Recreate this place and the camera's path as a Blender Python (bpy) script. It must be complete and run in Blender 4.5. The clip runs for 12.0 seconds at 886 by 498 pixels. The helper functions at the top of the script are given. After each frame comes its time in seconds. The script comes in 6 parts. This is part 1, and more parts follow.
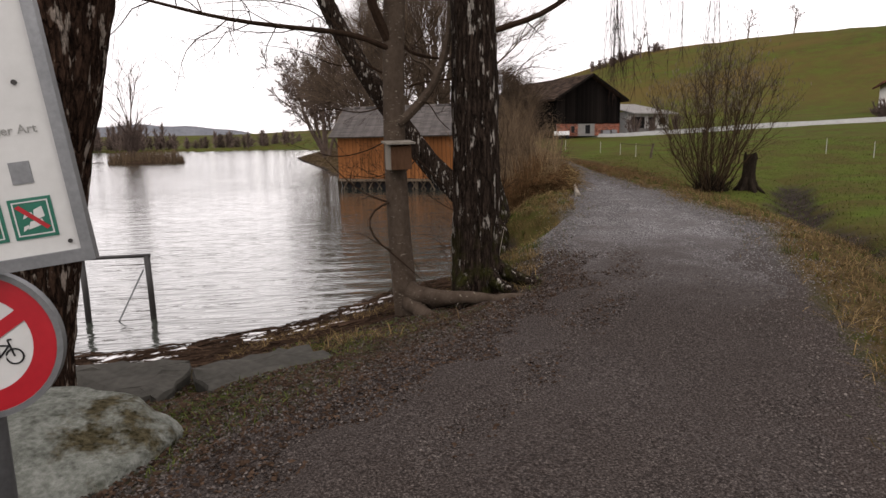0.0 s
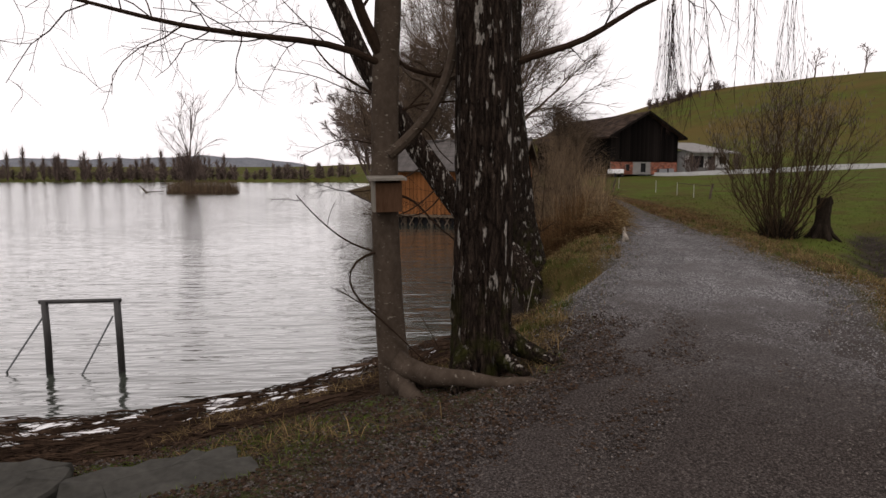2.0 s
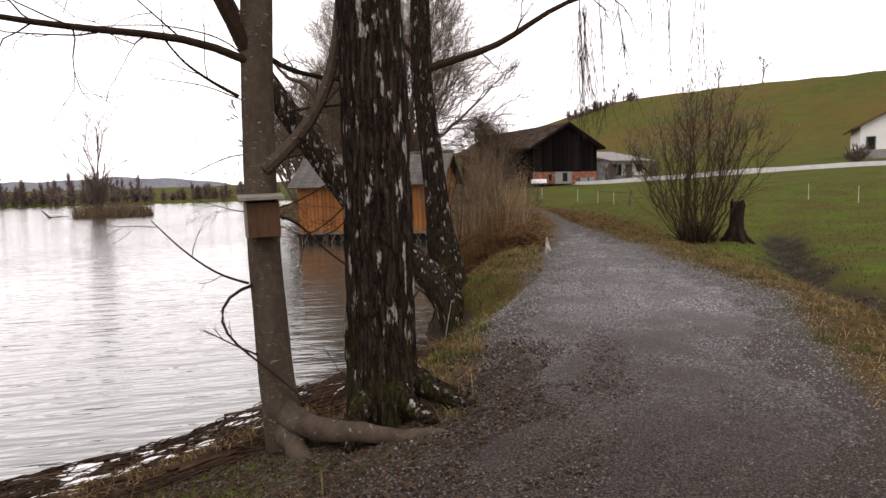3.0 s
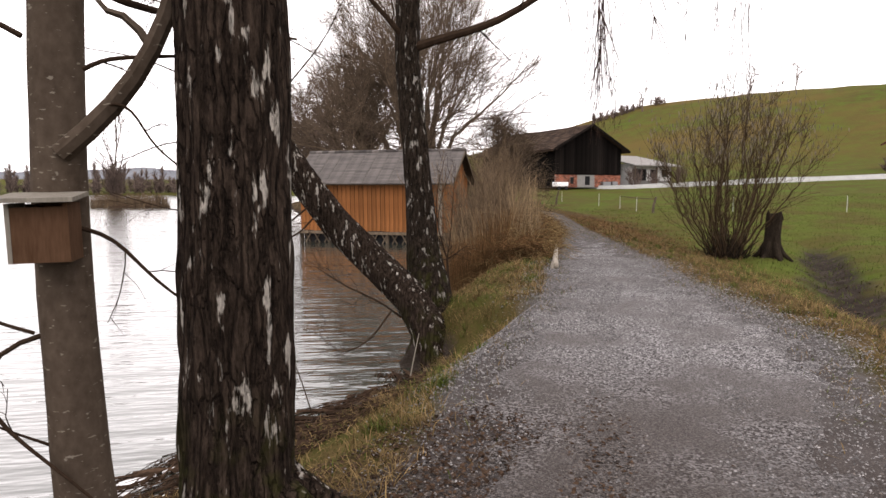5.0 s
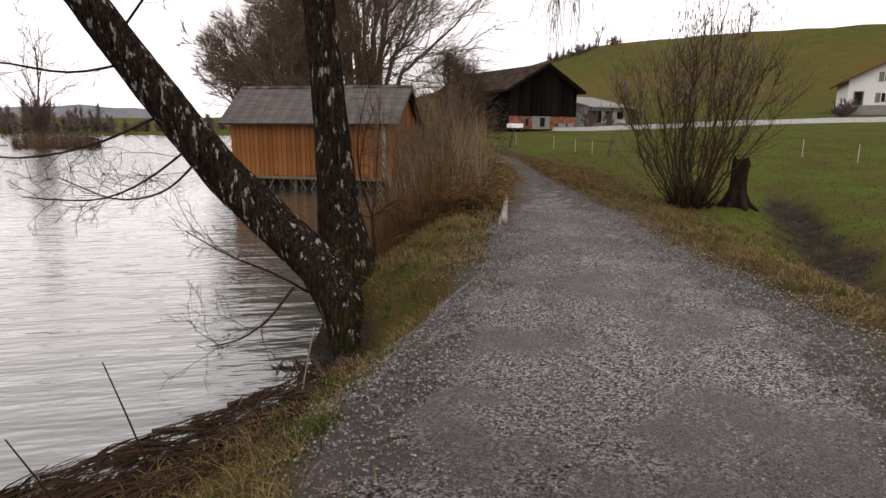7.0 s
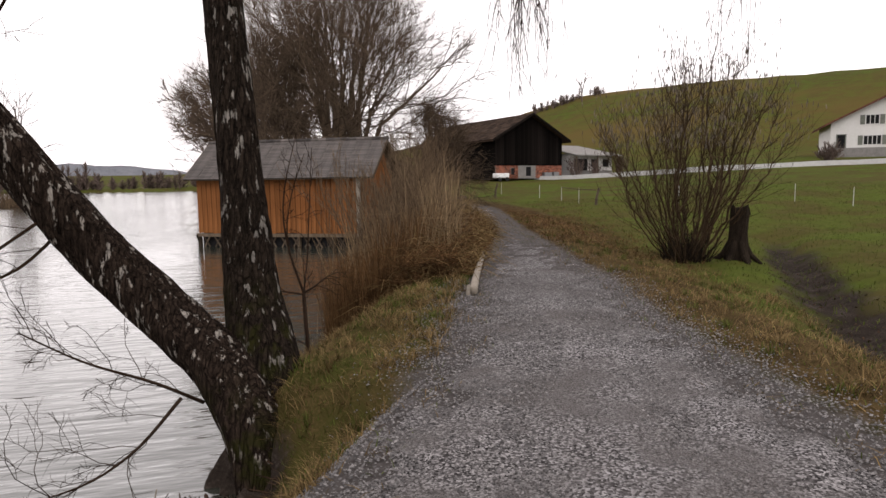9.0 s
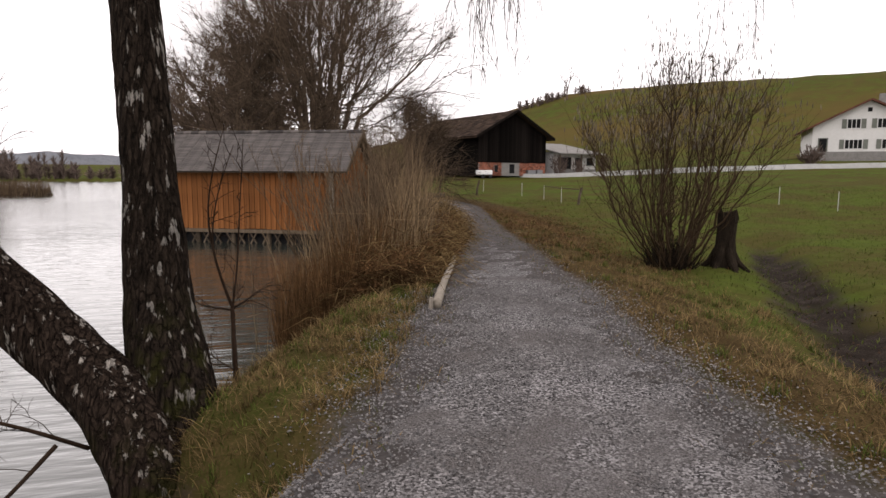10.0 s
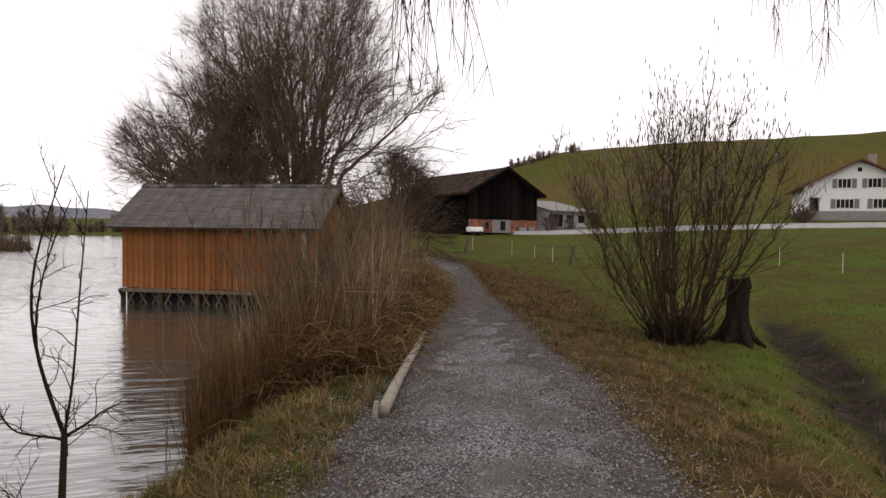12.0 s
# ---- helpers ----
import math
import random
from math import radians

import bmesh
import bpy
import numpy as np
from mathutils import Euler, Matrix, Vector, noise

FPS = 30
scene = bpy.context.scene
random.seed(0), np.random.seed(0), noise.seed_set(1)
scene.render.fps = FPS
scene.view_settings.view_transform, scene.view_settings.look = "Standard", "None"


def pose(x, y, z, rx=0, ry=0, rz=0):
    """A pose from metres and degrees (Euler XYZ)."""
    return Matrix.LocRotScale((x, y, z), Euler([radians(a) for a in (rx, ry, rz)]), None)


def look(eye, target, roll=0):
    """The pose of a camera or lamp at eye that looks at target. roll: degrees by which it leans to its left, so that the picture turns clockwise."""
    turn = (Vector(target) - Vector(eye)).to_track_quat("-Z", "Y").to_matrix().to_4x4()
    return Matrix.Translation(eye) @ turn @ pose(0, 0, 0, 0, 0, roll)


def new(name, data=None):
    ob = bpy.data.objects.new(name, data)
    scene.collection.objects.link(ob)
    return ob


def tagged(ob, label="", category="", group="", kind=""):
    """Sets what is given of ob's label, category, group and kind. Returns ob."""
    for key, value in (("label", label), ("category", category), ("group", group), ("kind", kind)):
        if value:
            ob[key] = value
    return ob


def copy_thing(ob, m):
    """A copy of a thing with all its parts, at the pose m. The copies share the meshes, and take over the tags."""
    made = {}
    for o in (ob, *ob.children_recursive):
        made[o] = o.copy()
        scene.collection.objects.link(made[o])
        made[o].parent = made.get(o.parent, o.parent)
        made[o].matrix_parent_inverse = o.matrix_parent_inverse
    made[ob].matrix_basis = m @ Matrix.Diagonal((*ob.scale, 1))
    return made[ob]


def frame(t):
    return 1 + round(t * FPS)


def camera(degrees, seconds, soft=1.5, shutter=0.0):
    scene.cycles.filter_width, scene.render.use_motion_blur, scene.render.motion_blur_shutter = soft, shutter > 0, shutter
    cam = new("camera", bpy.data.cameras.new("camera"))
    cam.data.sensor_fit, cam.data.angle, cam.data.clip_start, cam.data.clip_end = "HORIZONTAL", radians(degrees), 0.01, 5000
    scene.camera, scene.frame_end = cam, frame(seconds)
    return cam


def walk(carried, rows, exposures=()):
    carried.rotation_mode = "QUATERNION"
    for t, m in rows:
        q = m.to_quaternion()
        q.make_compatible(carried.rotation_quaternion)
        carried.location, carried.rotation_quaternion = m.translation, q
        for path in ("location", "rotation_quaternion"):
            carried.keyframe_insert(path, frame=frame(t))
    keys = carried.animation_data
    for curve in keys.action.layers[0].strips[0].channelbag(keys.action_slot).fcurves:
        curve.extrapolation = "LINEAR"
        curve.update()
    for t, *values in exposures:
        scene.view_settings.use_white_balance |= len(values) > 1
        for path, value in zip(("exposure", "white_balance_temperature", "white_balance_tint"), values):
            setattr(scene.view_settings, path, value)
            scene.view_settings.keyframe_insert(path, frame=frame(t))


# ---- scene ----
cam = camera(70.2, 12.0)
PATH = [
    (0, (-0.853, 0.64, 1.471), (-0.56, 2.589, 1.131), -1.1),
    (0.5, (-0.669, 0.991, 1.444), (-0.528, 2.956, 1.096), 2.1),
    (1, (-0.617, 1.336, 1.429), (-0.452, 3.288, 1.025), 2.3),
    (1.5, (-0.468, 1.701, 1.461), (-0.3, 3.677, 1.207), -0.8),
    (2, (-0.171, 2.024, 1.475), (-0.036, 4.006, 1.245), 0.0),
    (2.5, (-0.01, 2.414, 1.454), (0.159, 4.389, 1.182), -0.7),
    (3, (0.184, 2.76, 1.476), (0.539, 4.719, 1.286), -1.7),
    (3.2, (0.332, 2.921, 1.463), (0.645, 4.887, 1.274), -2.6),
    (4.8, (0.995, 4.348, 1.451), (1.368, 6.297, 1.195), -1.2),
    (5, (1.076, 4.448, 1.494), (1.366, 6.418, 1.304), -0.0),
    (5.5, (1.235, 4.896, 1.457), (1.517, 6.855, 1.171), 1.6),
    (6, (1.374, 5.306, 1.483), (1.736, 7.254, 1.216), -0.1),
    (6.5, (1.641, 5.699, 1.522), (1.93, 7.663, 1.282), -0.7),
    (7, (1.755, 6.177, 1.497), (2.18, 8.096, 1.126), 0.4),
    (7.5, (1.861, 6.565, 1.566), (2.406, 8.463, 1.247), -0.6),
    (7.7, (1.967, 6.716, 1.547), (2.422, 8.647, 1.294), -1.0),
    (9.3, (2.747, 7.973, 1.536), (3.205, 9.908, 1.321), -0.8),
    (9.5, (2.884, 8.166, 1.588), (3.377, 10.089, 1.342), -1.6),
    (10, (3.049, 8.564, 1.573), (3.557, 10.485, 1.344), 0.3),
    (10.5, (3.245, 8.97, 1.607), (3.813, 10.881, 1.446), -1.3),
    (11, (3.538, 9.351, 1.644), (4.081, 11.271, 1.515), -0.9),
    (11.5, (3.689, 9.795, 1.623), (4.214, 11.719, 1.471), 1.0),
    (12, (3.868, 10.159, 1.666), (4.4, 12.086, 1.613), 0.7),
]
walk(cam, [(t, look(eye, target, roll)) for t, eye, target, roll in PATH], [(0, -0.3, 6800, 14), (0.5, -0.8, 6800, 14), (1, -0.6, 6800, 14), (1.5, -0.6, 6800, 14), (2, -0.7, 6800, 14), (2.5, -0.5, 6800, 14), (3, -0.05, 6800, 14), (5, 0.35, 6800, 14), (5.5, 0.2, 6800, 14), (6, 0.05, 6800, 14), (6.5, -0.5, 6800, 14), (7.5, -0.15, 6800, 14), (9.5, -0.3, 6800, 14), (10.5, -0.3, 6800, 14), (11.5, -0.6, 6800, 14), (12, -0.55, 6800, 14)])

# ---- world, sun, exposure ----
world = bpy.data.worlds.new("overcast_sky")
scene.world = world
world.use_nodes = True
wn, wl = world.node_tree.nodes, world.node_tree.links
sky = wn.new("ShaderNodeTexSky")
sky.sky_type, sky.sun_disc = "NISHITA", False
sky.sun_elevation, sky.sun_rotation = radians(42), radians(215)
sky.air_density, sky.dust_density, sky.ozone_density = 1.0, 6.0, 1.0
grey = wn.new("ShaderNodeHueSaturation")
grey.inputs["Saturation"].default_value = 0.12
cloud = wn.new("ShaderNodeMixRGB")
cloud.inputs["Fac"].default_value = 0.8
cloud.inputs["Color2"].default_value = (14.5, 14.2, 14.6, 1)
wl.new(sky.outputs[0], grey.inputs["Color"])
wl.new(grey.outputs[0], cloud.inputs["Color1"])
back = wn["Background"]
back.inputs["Strength"].default_value = 0.15
wl.new(cloud.outputs[0], back.inputs["Color"])
sun = new("sun", bpy.data.lights.new("sun", "SUN"))
sun.data.energy, sun.data.angle, sun.data.color = 0.5, radians(25), (1.0, 0.97, 0.93)
sun.matrix_world = look((20, -30, 40), (0, 0, 0))

WATER = -1.0
rng = np.random.default_rng(7)

# ---- materials ----


def material(name, rough=0.8, spec=0.3):
    m = bpy.data.materials.new(name)
    m.use_nodes = True
    b = m.node_tree.nodes["Principled BSDF"]
    b.inputs["Roughness"].default_value = rough
    b.inputs["Specular IOR Level"].default_value = spec
    return m, m.node_tree.nodes, m.node_tree.links, b


def coords(n, l, scale=(1, 1, 1), source="Object", turn=(0, 0, 0)):
    tc, mp = n.new("ShaderNodeTexCoord"), n.new("ShaderNodeMapping")
    mp.inputs["Scale"].default_value = scale
    mp.inputs["Rotation"].default_value = turn
    l.new(tc.outputs[source], mp.inputs[0])
    return mp.outputs[0]


def noise_tex(n, l, vec, scale, detail=4.0, rough=0.6):
    t = n.new("ShaderNodeTexNoise")
    t.inputs["Scale"].default_value, t.inputs["Detail"].default_value, t.inputs["Roughness"].default_value = scale, detail, rough
    if vec is not None:
        l.new(vec, t.inputs["Vector"])
    return t.outputs["Fac"]


def ramp(n, l, fac, stops, sharp=False):
    r = n.new("ShaderNodeValToRGB")
    els = r.color_ramp.elements
    while len(els) < len(stops):
        els.new(0.5)
    for e, (p, c) in zip(els, stops):
        e.position, e.color = p, (*c, 1) if len(c) == 3 else c
    if sharp:
        r.color_ramp.interpolation = "CONSTANT"
    l.new(fac, r.inputs[0])
    return r.outputs[0]


def mixc(n, l, fac, a, b, mode="MIX"):
    m = n.new("ShaderNodeMixRGB")
    m.blend_type = mode
    for sock, v in zip(m.inputs, (fac, a, b)):
        if isinstance(v, (int, float)):
            sock.default_value = v
        elif isinstance(v, tuple):
            sock.default_value = (*v, 1)
        else:
            l.new(v, sock)
    return m.outputs[0]


def bump(n, l, b, height, strength=0.4, dist=0.01):
    bp = n.new("ShaderNodeBump")
    bp.inputs["Strength"].default_value, bp.inputs["Distance"].default_value = strength, dist
    l.new(height, bp.inputs["Height"])
    l.new(bp.outputs[0], b.inputs["Normal"])


def mottled(name, c1, c2, scale=6.0, rough=0.85, relief=0.3, dist=0.01, stretch=(1, 1, 1), spec=0.02, per=None, metal=0.0):
    """Two tones mixed by coarse and fine noise. per: 'object' or 'island' gives each piece a shade of its own."""
    m, n, l, b = material(name, rough, spec)
    b.inputs["Metallic"].default_value = metal
    v = coords(n, l, stretch)
    fine, coarse = noise_tex(n, l, v, scale * 5, 5), noise_tex(n, l, v, scale, 3)
    f = mixc(n, l, 0.5, fine, coarse)
    col = ramp(n, l, f, [(0.32, c1), (0.68, c2)])
    if per:
        info = n.new("ShaderNodeObjectInfo") if per in ("object", "quiet") else n.new("ShaderNodeNewGeometry")
        rnd = info.outputs["Random"] if per in ("object", "quiet") else info.outputs["Random Per Island"]
        if per == "quiet":
            shade = ramp(n, l, rnd, [(0.0, (0.78, 0.78, 0.78)), (1.0, (1.12, 1.1, 1.08))])
        else:
            shade = ramp(n, l, rnd, [(0.0, (0.45, 0.45, 0.45)), (0.7, (1.0, 0.98, 0.96)), (1.0, (1.45, 1.42, 1.38))])
        col = mixc(n, l, 1.0, col, shade, "MULTIPLY")
    l.new(col, b.inputs["Base Color"])
    bump(n, l, b, fine, relief, dist)
    return m


def bark_material(name, dark, mid, white, white_at, moss=0.0, tall=0.16):
    """Furrowed bark, its cracks upright, with pale flakes left over from the smooth skin."""
    m, n, l, b = material(name, 0.95, 0.02)
    v, vf = coords(n, l, (1, 1, tall)), coords(n, l, (1, 1, 0.34))
    crack = noise_tex(n, l, v, 30, 5, 0.7)
    grain = noise_tex(n, l, vf, 70, 5, 0.75)
    furrow = n.new("ShaderNodeTexVoronoi")
    furrow.feature = "DISTANCE_TO_EDGE"
    furrow.inputs["Scale"].default_value = 21
    l.new(mixc(n, l, 0.12, coords(n, l, (1, 1, tall * 0.75)), noise_tex(n, l, vf, 9, 4), "ADD"), furrow.inputs["Vector"])
    plate = ramp(n, l, furrow.outputs["Distance"], [(0.0, (0, 0, 0)), (0.14, (1, 1, 1))])
    tone = mixc(n, l, 0.4, crack, grain)
    base = ramp(n, l, tone, [(0.38, dark), (0.5, mid), (0.66, tuple(c * 2.3 for c in mid))])
    base = mixc(n, l, plate, mixc(n, l, 0.5, base, dark), base)
    flake = mixc(n, l, 0.35, noise_tex(n, l, coords(n, l, (1, 1, 0.3)), 13, 3, 0.6), crack)
    wmask = ramp(n, l, flake, [(white_at, (0, 0, 0)), (white_at + 0.03, (1, 1, 1))])
    wcol = ramp(n, l, grain, [(0.3, tuple(c * 0.4 for c in white)), (0.62, white)])
    col = mixc(n, l, wmask, base, wcol)
    if moss:
        tc, sep = n.new("ShaderNodeTexCoord"), n.new("ShaderNodeSeparateXYZ")
        l.new(tc.outputs["Object"], sep.inputs[0])
        low = n.new("ShaderNodeMapRange")
        low.inputs["From Min"].default_value, low.inputs["From Max"].default_value = 0.85, 0.25
        l.new(sep.outputs["Z"], low.inputs["Value"])
        mm = n.new("ShaderNodeMath")
        mm.operation = "MULTIPLY"
        l.new(low.outputs[0], mm.inputs[0])
        l.new(ramp(n, l, noise_tex(n, l, coords(n, l), 6, 5), [(0.45, (0, 0, 0)), (0.6, (moss, moss, moss))]), mm.inputs[1])
        col = mixc(n, l, mm.outputs[0], col, (0.022, 0.022, 0.0065))
    l.new(col, b.inputs["Base Color"])
    bump(n, l, b, mixc(n, l, 0.5, tone, plate), 1.0, 0.035)
    return m


M_BIRCH = bark_material("birch_bark", (0.004, 0.003, 0.0025), (0.024, 0.017, 0.013), (0.33, 0.3, 0.265), 0.566, 0.9)
M_BIRCH_UP = bark_material("birch_bark_dark", (0.0035, 0.003, 0.0025), (0.02, 0.0148, 0.0113), (0.26, 0.24, 0.215), 0.572, 0.8)
M_POPLAR = bark_material("flaky_bark", (0.004, 0.0026, 0.002), (0.028, 0.0165, 0.0115), (0.27, 0.225, 0.19), 0.55, 0, 0.22)
M_ALDER = mottled("smooth_bark", (0.036, 0.026, 0.019), (0.082, 0.062, 0.047), 5, 0.9, 0.35, 0.006, (1, 1, 0.7))
nt = M_ALDER.node_tree
bs = nt.nodes["Principled BSDF"]
old = bs.inputs["Base Color"].links[0].from_socket
spots = ramp(nt.nodes, nt.links, noise_tex(nt.nodes, nt.links, coords(nt.nodes, nt.links, (0.6, 0.6, 1.6)), 34, 2, 0.5), [(0.66, (0, 0, 0)), (0.7, (1, 1, 1))])
nt.links.new(mixc(nt.nodes, nt.links, spots, old, (0.15, 0.13, 0.105)), bs.inputs["Base Color"])
M_TWIG = mottled("twig_bark", (0.0175, 0.0115, 0.008), (0.0425, 0.0275, 0.019), 8, 0.9, 0.2, per="island")
M_TWIG_FINE = mottled("birch_twigs", (0.0245, 0.0147, 0.01225), (0.0539, 0.03675, 0.0294), 8, 0.9, 0.0, per="island")
M_WILLOW = mottled("willow_twigs", (0.066, 0.048, 0.034), (0.165, 0.124, 0.09), 4, 0.9, 0.0, per="island")
# twig colour lightened to carry the haze of distance
M_FARTWIG = mottled("hazed_distant_twigs", (0.0765, 0.05738, 0.051), (0.1658, 0.1275, 0.1084), 0.3, 0.95, 0.0, per="island")
M_BUSH = mottled("shrub_bark", (0.024, 0.016, 0.0104), (0.08, 0.0544, 0.0336), 6, 0.9, 0.2, per="island")
M_CATKIN = mottled("catkins", (0.072, 0.06, 0.051), (0.18, 0.156, 0.132), 20, 0.9, 0.1, per="island")
M_REED = mottled("dry_reed", (0.125, 0.084, 0.048), (0.27, 0.2, 0.12), 3, 0.85, 0.0, per="island")
M_SCRUB = mottled("willow_scrub", (0.066, 0.045, 0.029), (0.165, 0.12, 0.078), 3, 0.9, 0.0, per="island")
M_HEAP = mottled("rotten_straw", (0.034, 0.018, 0.009), (0.17, 0.098, 0.046), 2, 0.9, 0.0, per="island")
M_STRAW = mottled("dead_grass", (0.045, 0.029, 0.0125), (0.235, 0.165, 0.078), 2, 0.9, 0.0, per="island")
M_GRASS = mottled("grass_blades", (0.02933, 0.04203, 0.008797), (0.09775, 0.1221, 0.02737), 2, 0.8, 0.0, per="island")
M_LITTER = mottled("dead_leaves", (0.018, 0.0112, 0.008), (0.068, 0.044, 0.03), 5, 0.9, 0.1, per="island")
M_STONE = mottled("gravel_stones", (0.06, 0.058, 0.058), (0.25, 0.242, 0.245), 30, 0.85, 0.2, 0.002, per="island")
# soil-coated stones, their colour lowered further for the shade under the trees
M_STONE_SOIL_SHADE = mottled("soiled_shaded_stones", (0.02, 0.0165, 0.015), (0.15, 0.132, 0.122), 30, 0.9, 0.2, 0.002, per="island")
M_SLAB = mottled("stone_slab", (0.03, 0.029, 0.025), (0.07, 0.066, 0.058), 3, 0.75, 0.35, 0.01)
M_ROCK = mottled("boulder_stone", (0.05, 0.054, 0.042), (0.27, 0.28, 0.25), 7, 0.85, 1.0, 0.05)
M_ROCK_MOSS = M_ROCK.copy()
nt = M_ROCK_MOSS.node_tree
bs = nt.nodes["Principled BSDF"]
old = bs.inputs["Base Color"].links[0].from_socket
mossy = ramp(nt.nodes, nt.links, noise_tex(nt.nodes, nt.links, coords(nt.nodes, nt.links, turn=(0, 0, 1)), 1.7, 6, 0.7), [(0.54, (0, 0, 0)), (0.63, (1, 1, 1))])
brown = ramp(nt.nodes, nt.links, noise_tex(nt.nodes, nt.links, None, 40, 5), [(0.35, (0.018, 0.015, 0.007)), (0.7, (0.1, 0.085, 0.05))])
nt.links.new(mixc(nt.nodes, nt.links, mossy, old, brown), bs.inputs["Base Color"])
M_BOARD = mottled("larch_boards", (0.1, 0.038, 0.0135), (0.27, 0.113, 0.042), 1.6, 0.7, 0.25, 0.004, (5, 5, 0.35), per="quiet")
M_TRIM = mottled("weathered_timber", (0.05184, 0.03888, 0.02808), (0.1296, 0.1037, 0.07776), 3, 0.85, 0.3, 0.006, (3, 3, 0.6), per="object")
M_POLE = mottled("pale_debarked_wood", (0.1575, 0.1365, 0.1102), (0.294, 0.2625, 0.2205), 5, 0.8, 0.2, 0.004)
M_TILE = mottled("roof_tiles", (0.05625, 0.051, 0.04875), (0.1275, 0.1162, 0.111), 4, 0.8, 0.3, 0.004, per="quiet")
M_TILE_ISL = mottled("roof_tiles_far", (0.05625, 0.051, 0.04875), (0.1275, 0.1162, 0.111), 4, 0.8, 0.3, 0.004, per="island")
M_BARNWOOD = mottled("tarred_boards", (0.0036, 0.003, 0.003), (0.0132, 0.0108, 0.0096), 1.2, 0.85, 0.3, 0.01, (4, 4, 0.3), per="object")
M_BARNROOF = mottled("old_barn_tiles", (0.024, 0.0168, 0.0128), (0.06, 0.0416, 0.032), 2, 0.9, 0.3, 0.01, per="island")
M_BRICK = mottled("brick_wall", (0.154, 0.0495, 0.03025), (0.275, 0.11, 0.0715), 2, 0.85, 0.2, per="island")
M_CONCRETE = mottled("concrete", (0.143, 0.1375, 0.1293), (0.242, 0.231, 0.22), 1.5, 0.9, 0.2)
M_WHITE = mottled("white_render", (0.5355, 0.5279, 0.5126), (0.6273, 0.6197, 0.6044), 0.8, 0.85, 0.1)
M_REDROOF = mottled("red_brown_tiles", (0.085, 0.035, 0.027), (0.16, 0.075, 0.055), 3, 0.85, 0.2, per="island")
M_SHUTTER = mottled("grey_green_shutters", (0.11, 0.115, 0.1), (0.19, 0.2, 0.175), 4, 0.7, 0.1)
# near-black colour for the shade inside openings and under the boathouse
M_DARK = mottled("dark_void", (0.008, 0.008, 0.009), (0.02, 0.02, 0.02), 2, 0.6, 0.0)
M_IRON = mottled("wet_dark_iron", (0.006, 0.0055, 0.0055), (0.025, 0.021, 0.0185), 9, 0.55, 0.3, 0.003, spec=0.5)
M_RUST = mottled("rusty_iron", (0.015, 0.008, 0.0055), (0.065, 0.031, 0.0185), 6, 0.8, 0.4, 0.004)
M_GALV = mottled("galvanised_steel", (0.168, 0.174, 0.18), (0.252, 0.258, 0.264), 12, 0.45, 0.05, metal=0.7)
M_SIGNW = mottled("white_sign_face", (0.4464, 0.4464, 0.432), (0.5472, 0.5472, 0.5328), 3, 0.35, 0.02, spec=0.5)
M_RED = mottled("red_sign_film", (0.288, 0.0064, 0.0128), (0.368, 0.0112, 0.0192), 6, 0.35, 0.02, spec=0.5)
M_GREEN = mottled("green_sign_film", (0.0056, 0.091, 0.0595), (0.0112, 0.133, 0.0875), 8, 0.35, 0.02, spec=0.5)
M_BLACK = mottled("black_sign_print", (0.012, 0.012, 0.012), (0.03, 0.03, 0.03), 8, 0.45, 0.0)
M_PRINT = mottled("faded_grey_print", (0.2, 0.2, 0.19), (0.32, 0.32, 0.3), 8, 0.5, 0.0)
M_BOX = mottled("nest_box_wood", (0.0459, 0.02376, 0.01296), (0.0918, 0.0513, 0.03105), 5, 0.8, 0.2, 0.003, (4, 4, 0.6))
M_BOXSIDE = mottled("grey_nest_box_wood", (0.1248, 0.1104, 0.0912), (0.2112, 0.192, 0.1632), 5, 0.8, 0.2, 0.003, (4, 4, 0.6))
M_ASPHALT = mottled("pale_road", (0.3, 0.3, 0.29), (0.42, 0.42, 0.41), 1, 0.9, 0.1)
M_POSTW = mottled("white_posts", (0.42, 0.42, 0.399), (0.546, 0.546, 0.525), 4, 0.7, 0.0)
M_FENCEWOOD = mottled("fence_wood", (0.042, 0.033, 0.024), (0.12, 0.096, 0.072), 5, 0.9, 0.2)
M_STUMP = mottled("rotten_stump_wood", (0.006, 0.005, 0.004), (0.035, 0.026, 0.019), 5, 0.95, 0.8, 0.02, (2, 2, 0.4))
M_FOAM = mottled("shore_foam", (0.5, 0.49, 0.49), (0.85, 0.84, 0.84), 10, 0.6, 0.4, 0.01)
M_CAR = mottled("dark_car_paint", (0.012, 0.013, 0.016), (0.02, 0.021, 0.025), 1, 0.25, 0.0, spec=0.6)
M_CARW = mottled("white_car_paint", (0.7, 0.7, 0.7), (0.8, 0.8, 0.8), 1, 0.25, 0.0, spec=0.6)
# air haze is mixed into this blue-grey colour of the far hills
M_HAZE = mottled("hazed_distant_woods", (0.1, 0.105, 0.12), (0.17, 0.175, 0.19), 0.05, 1.0, 0.0)


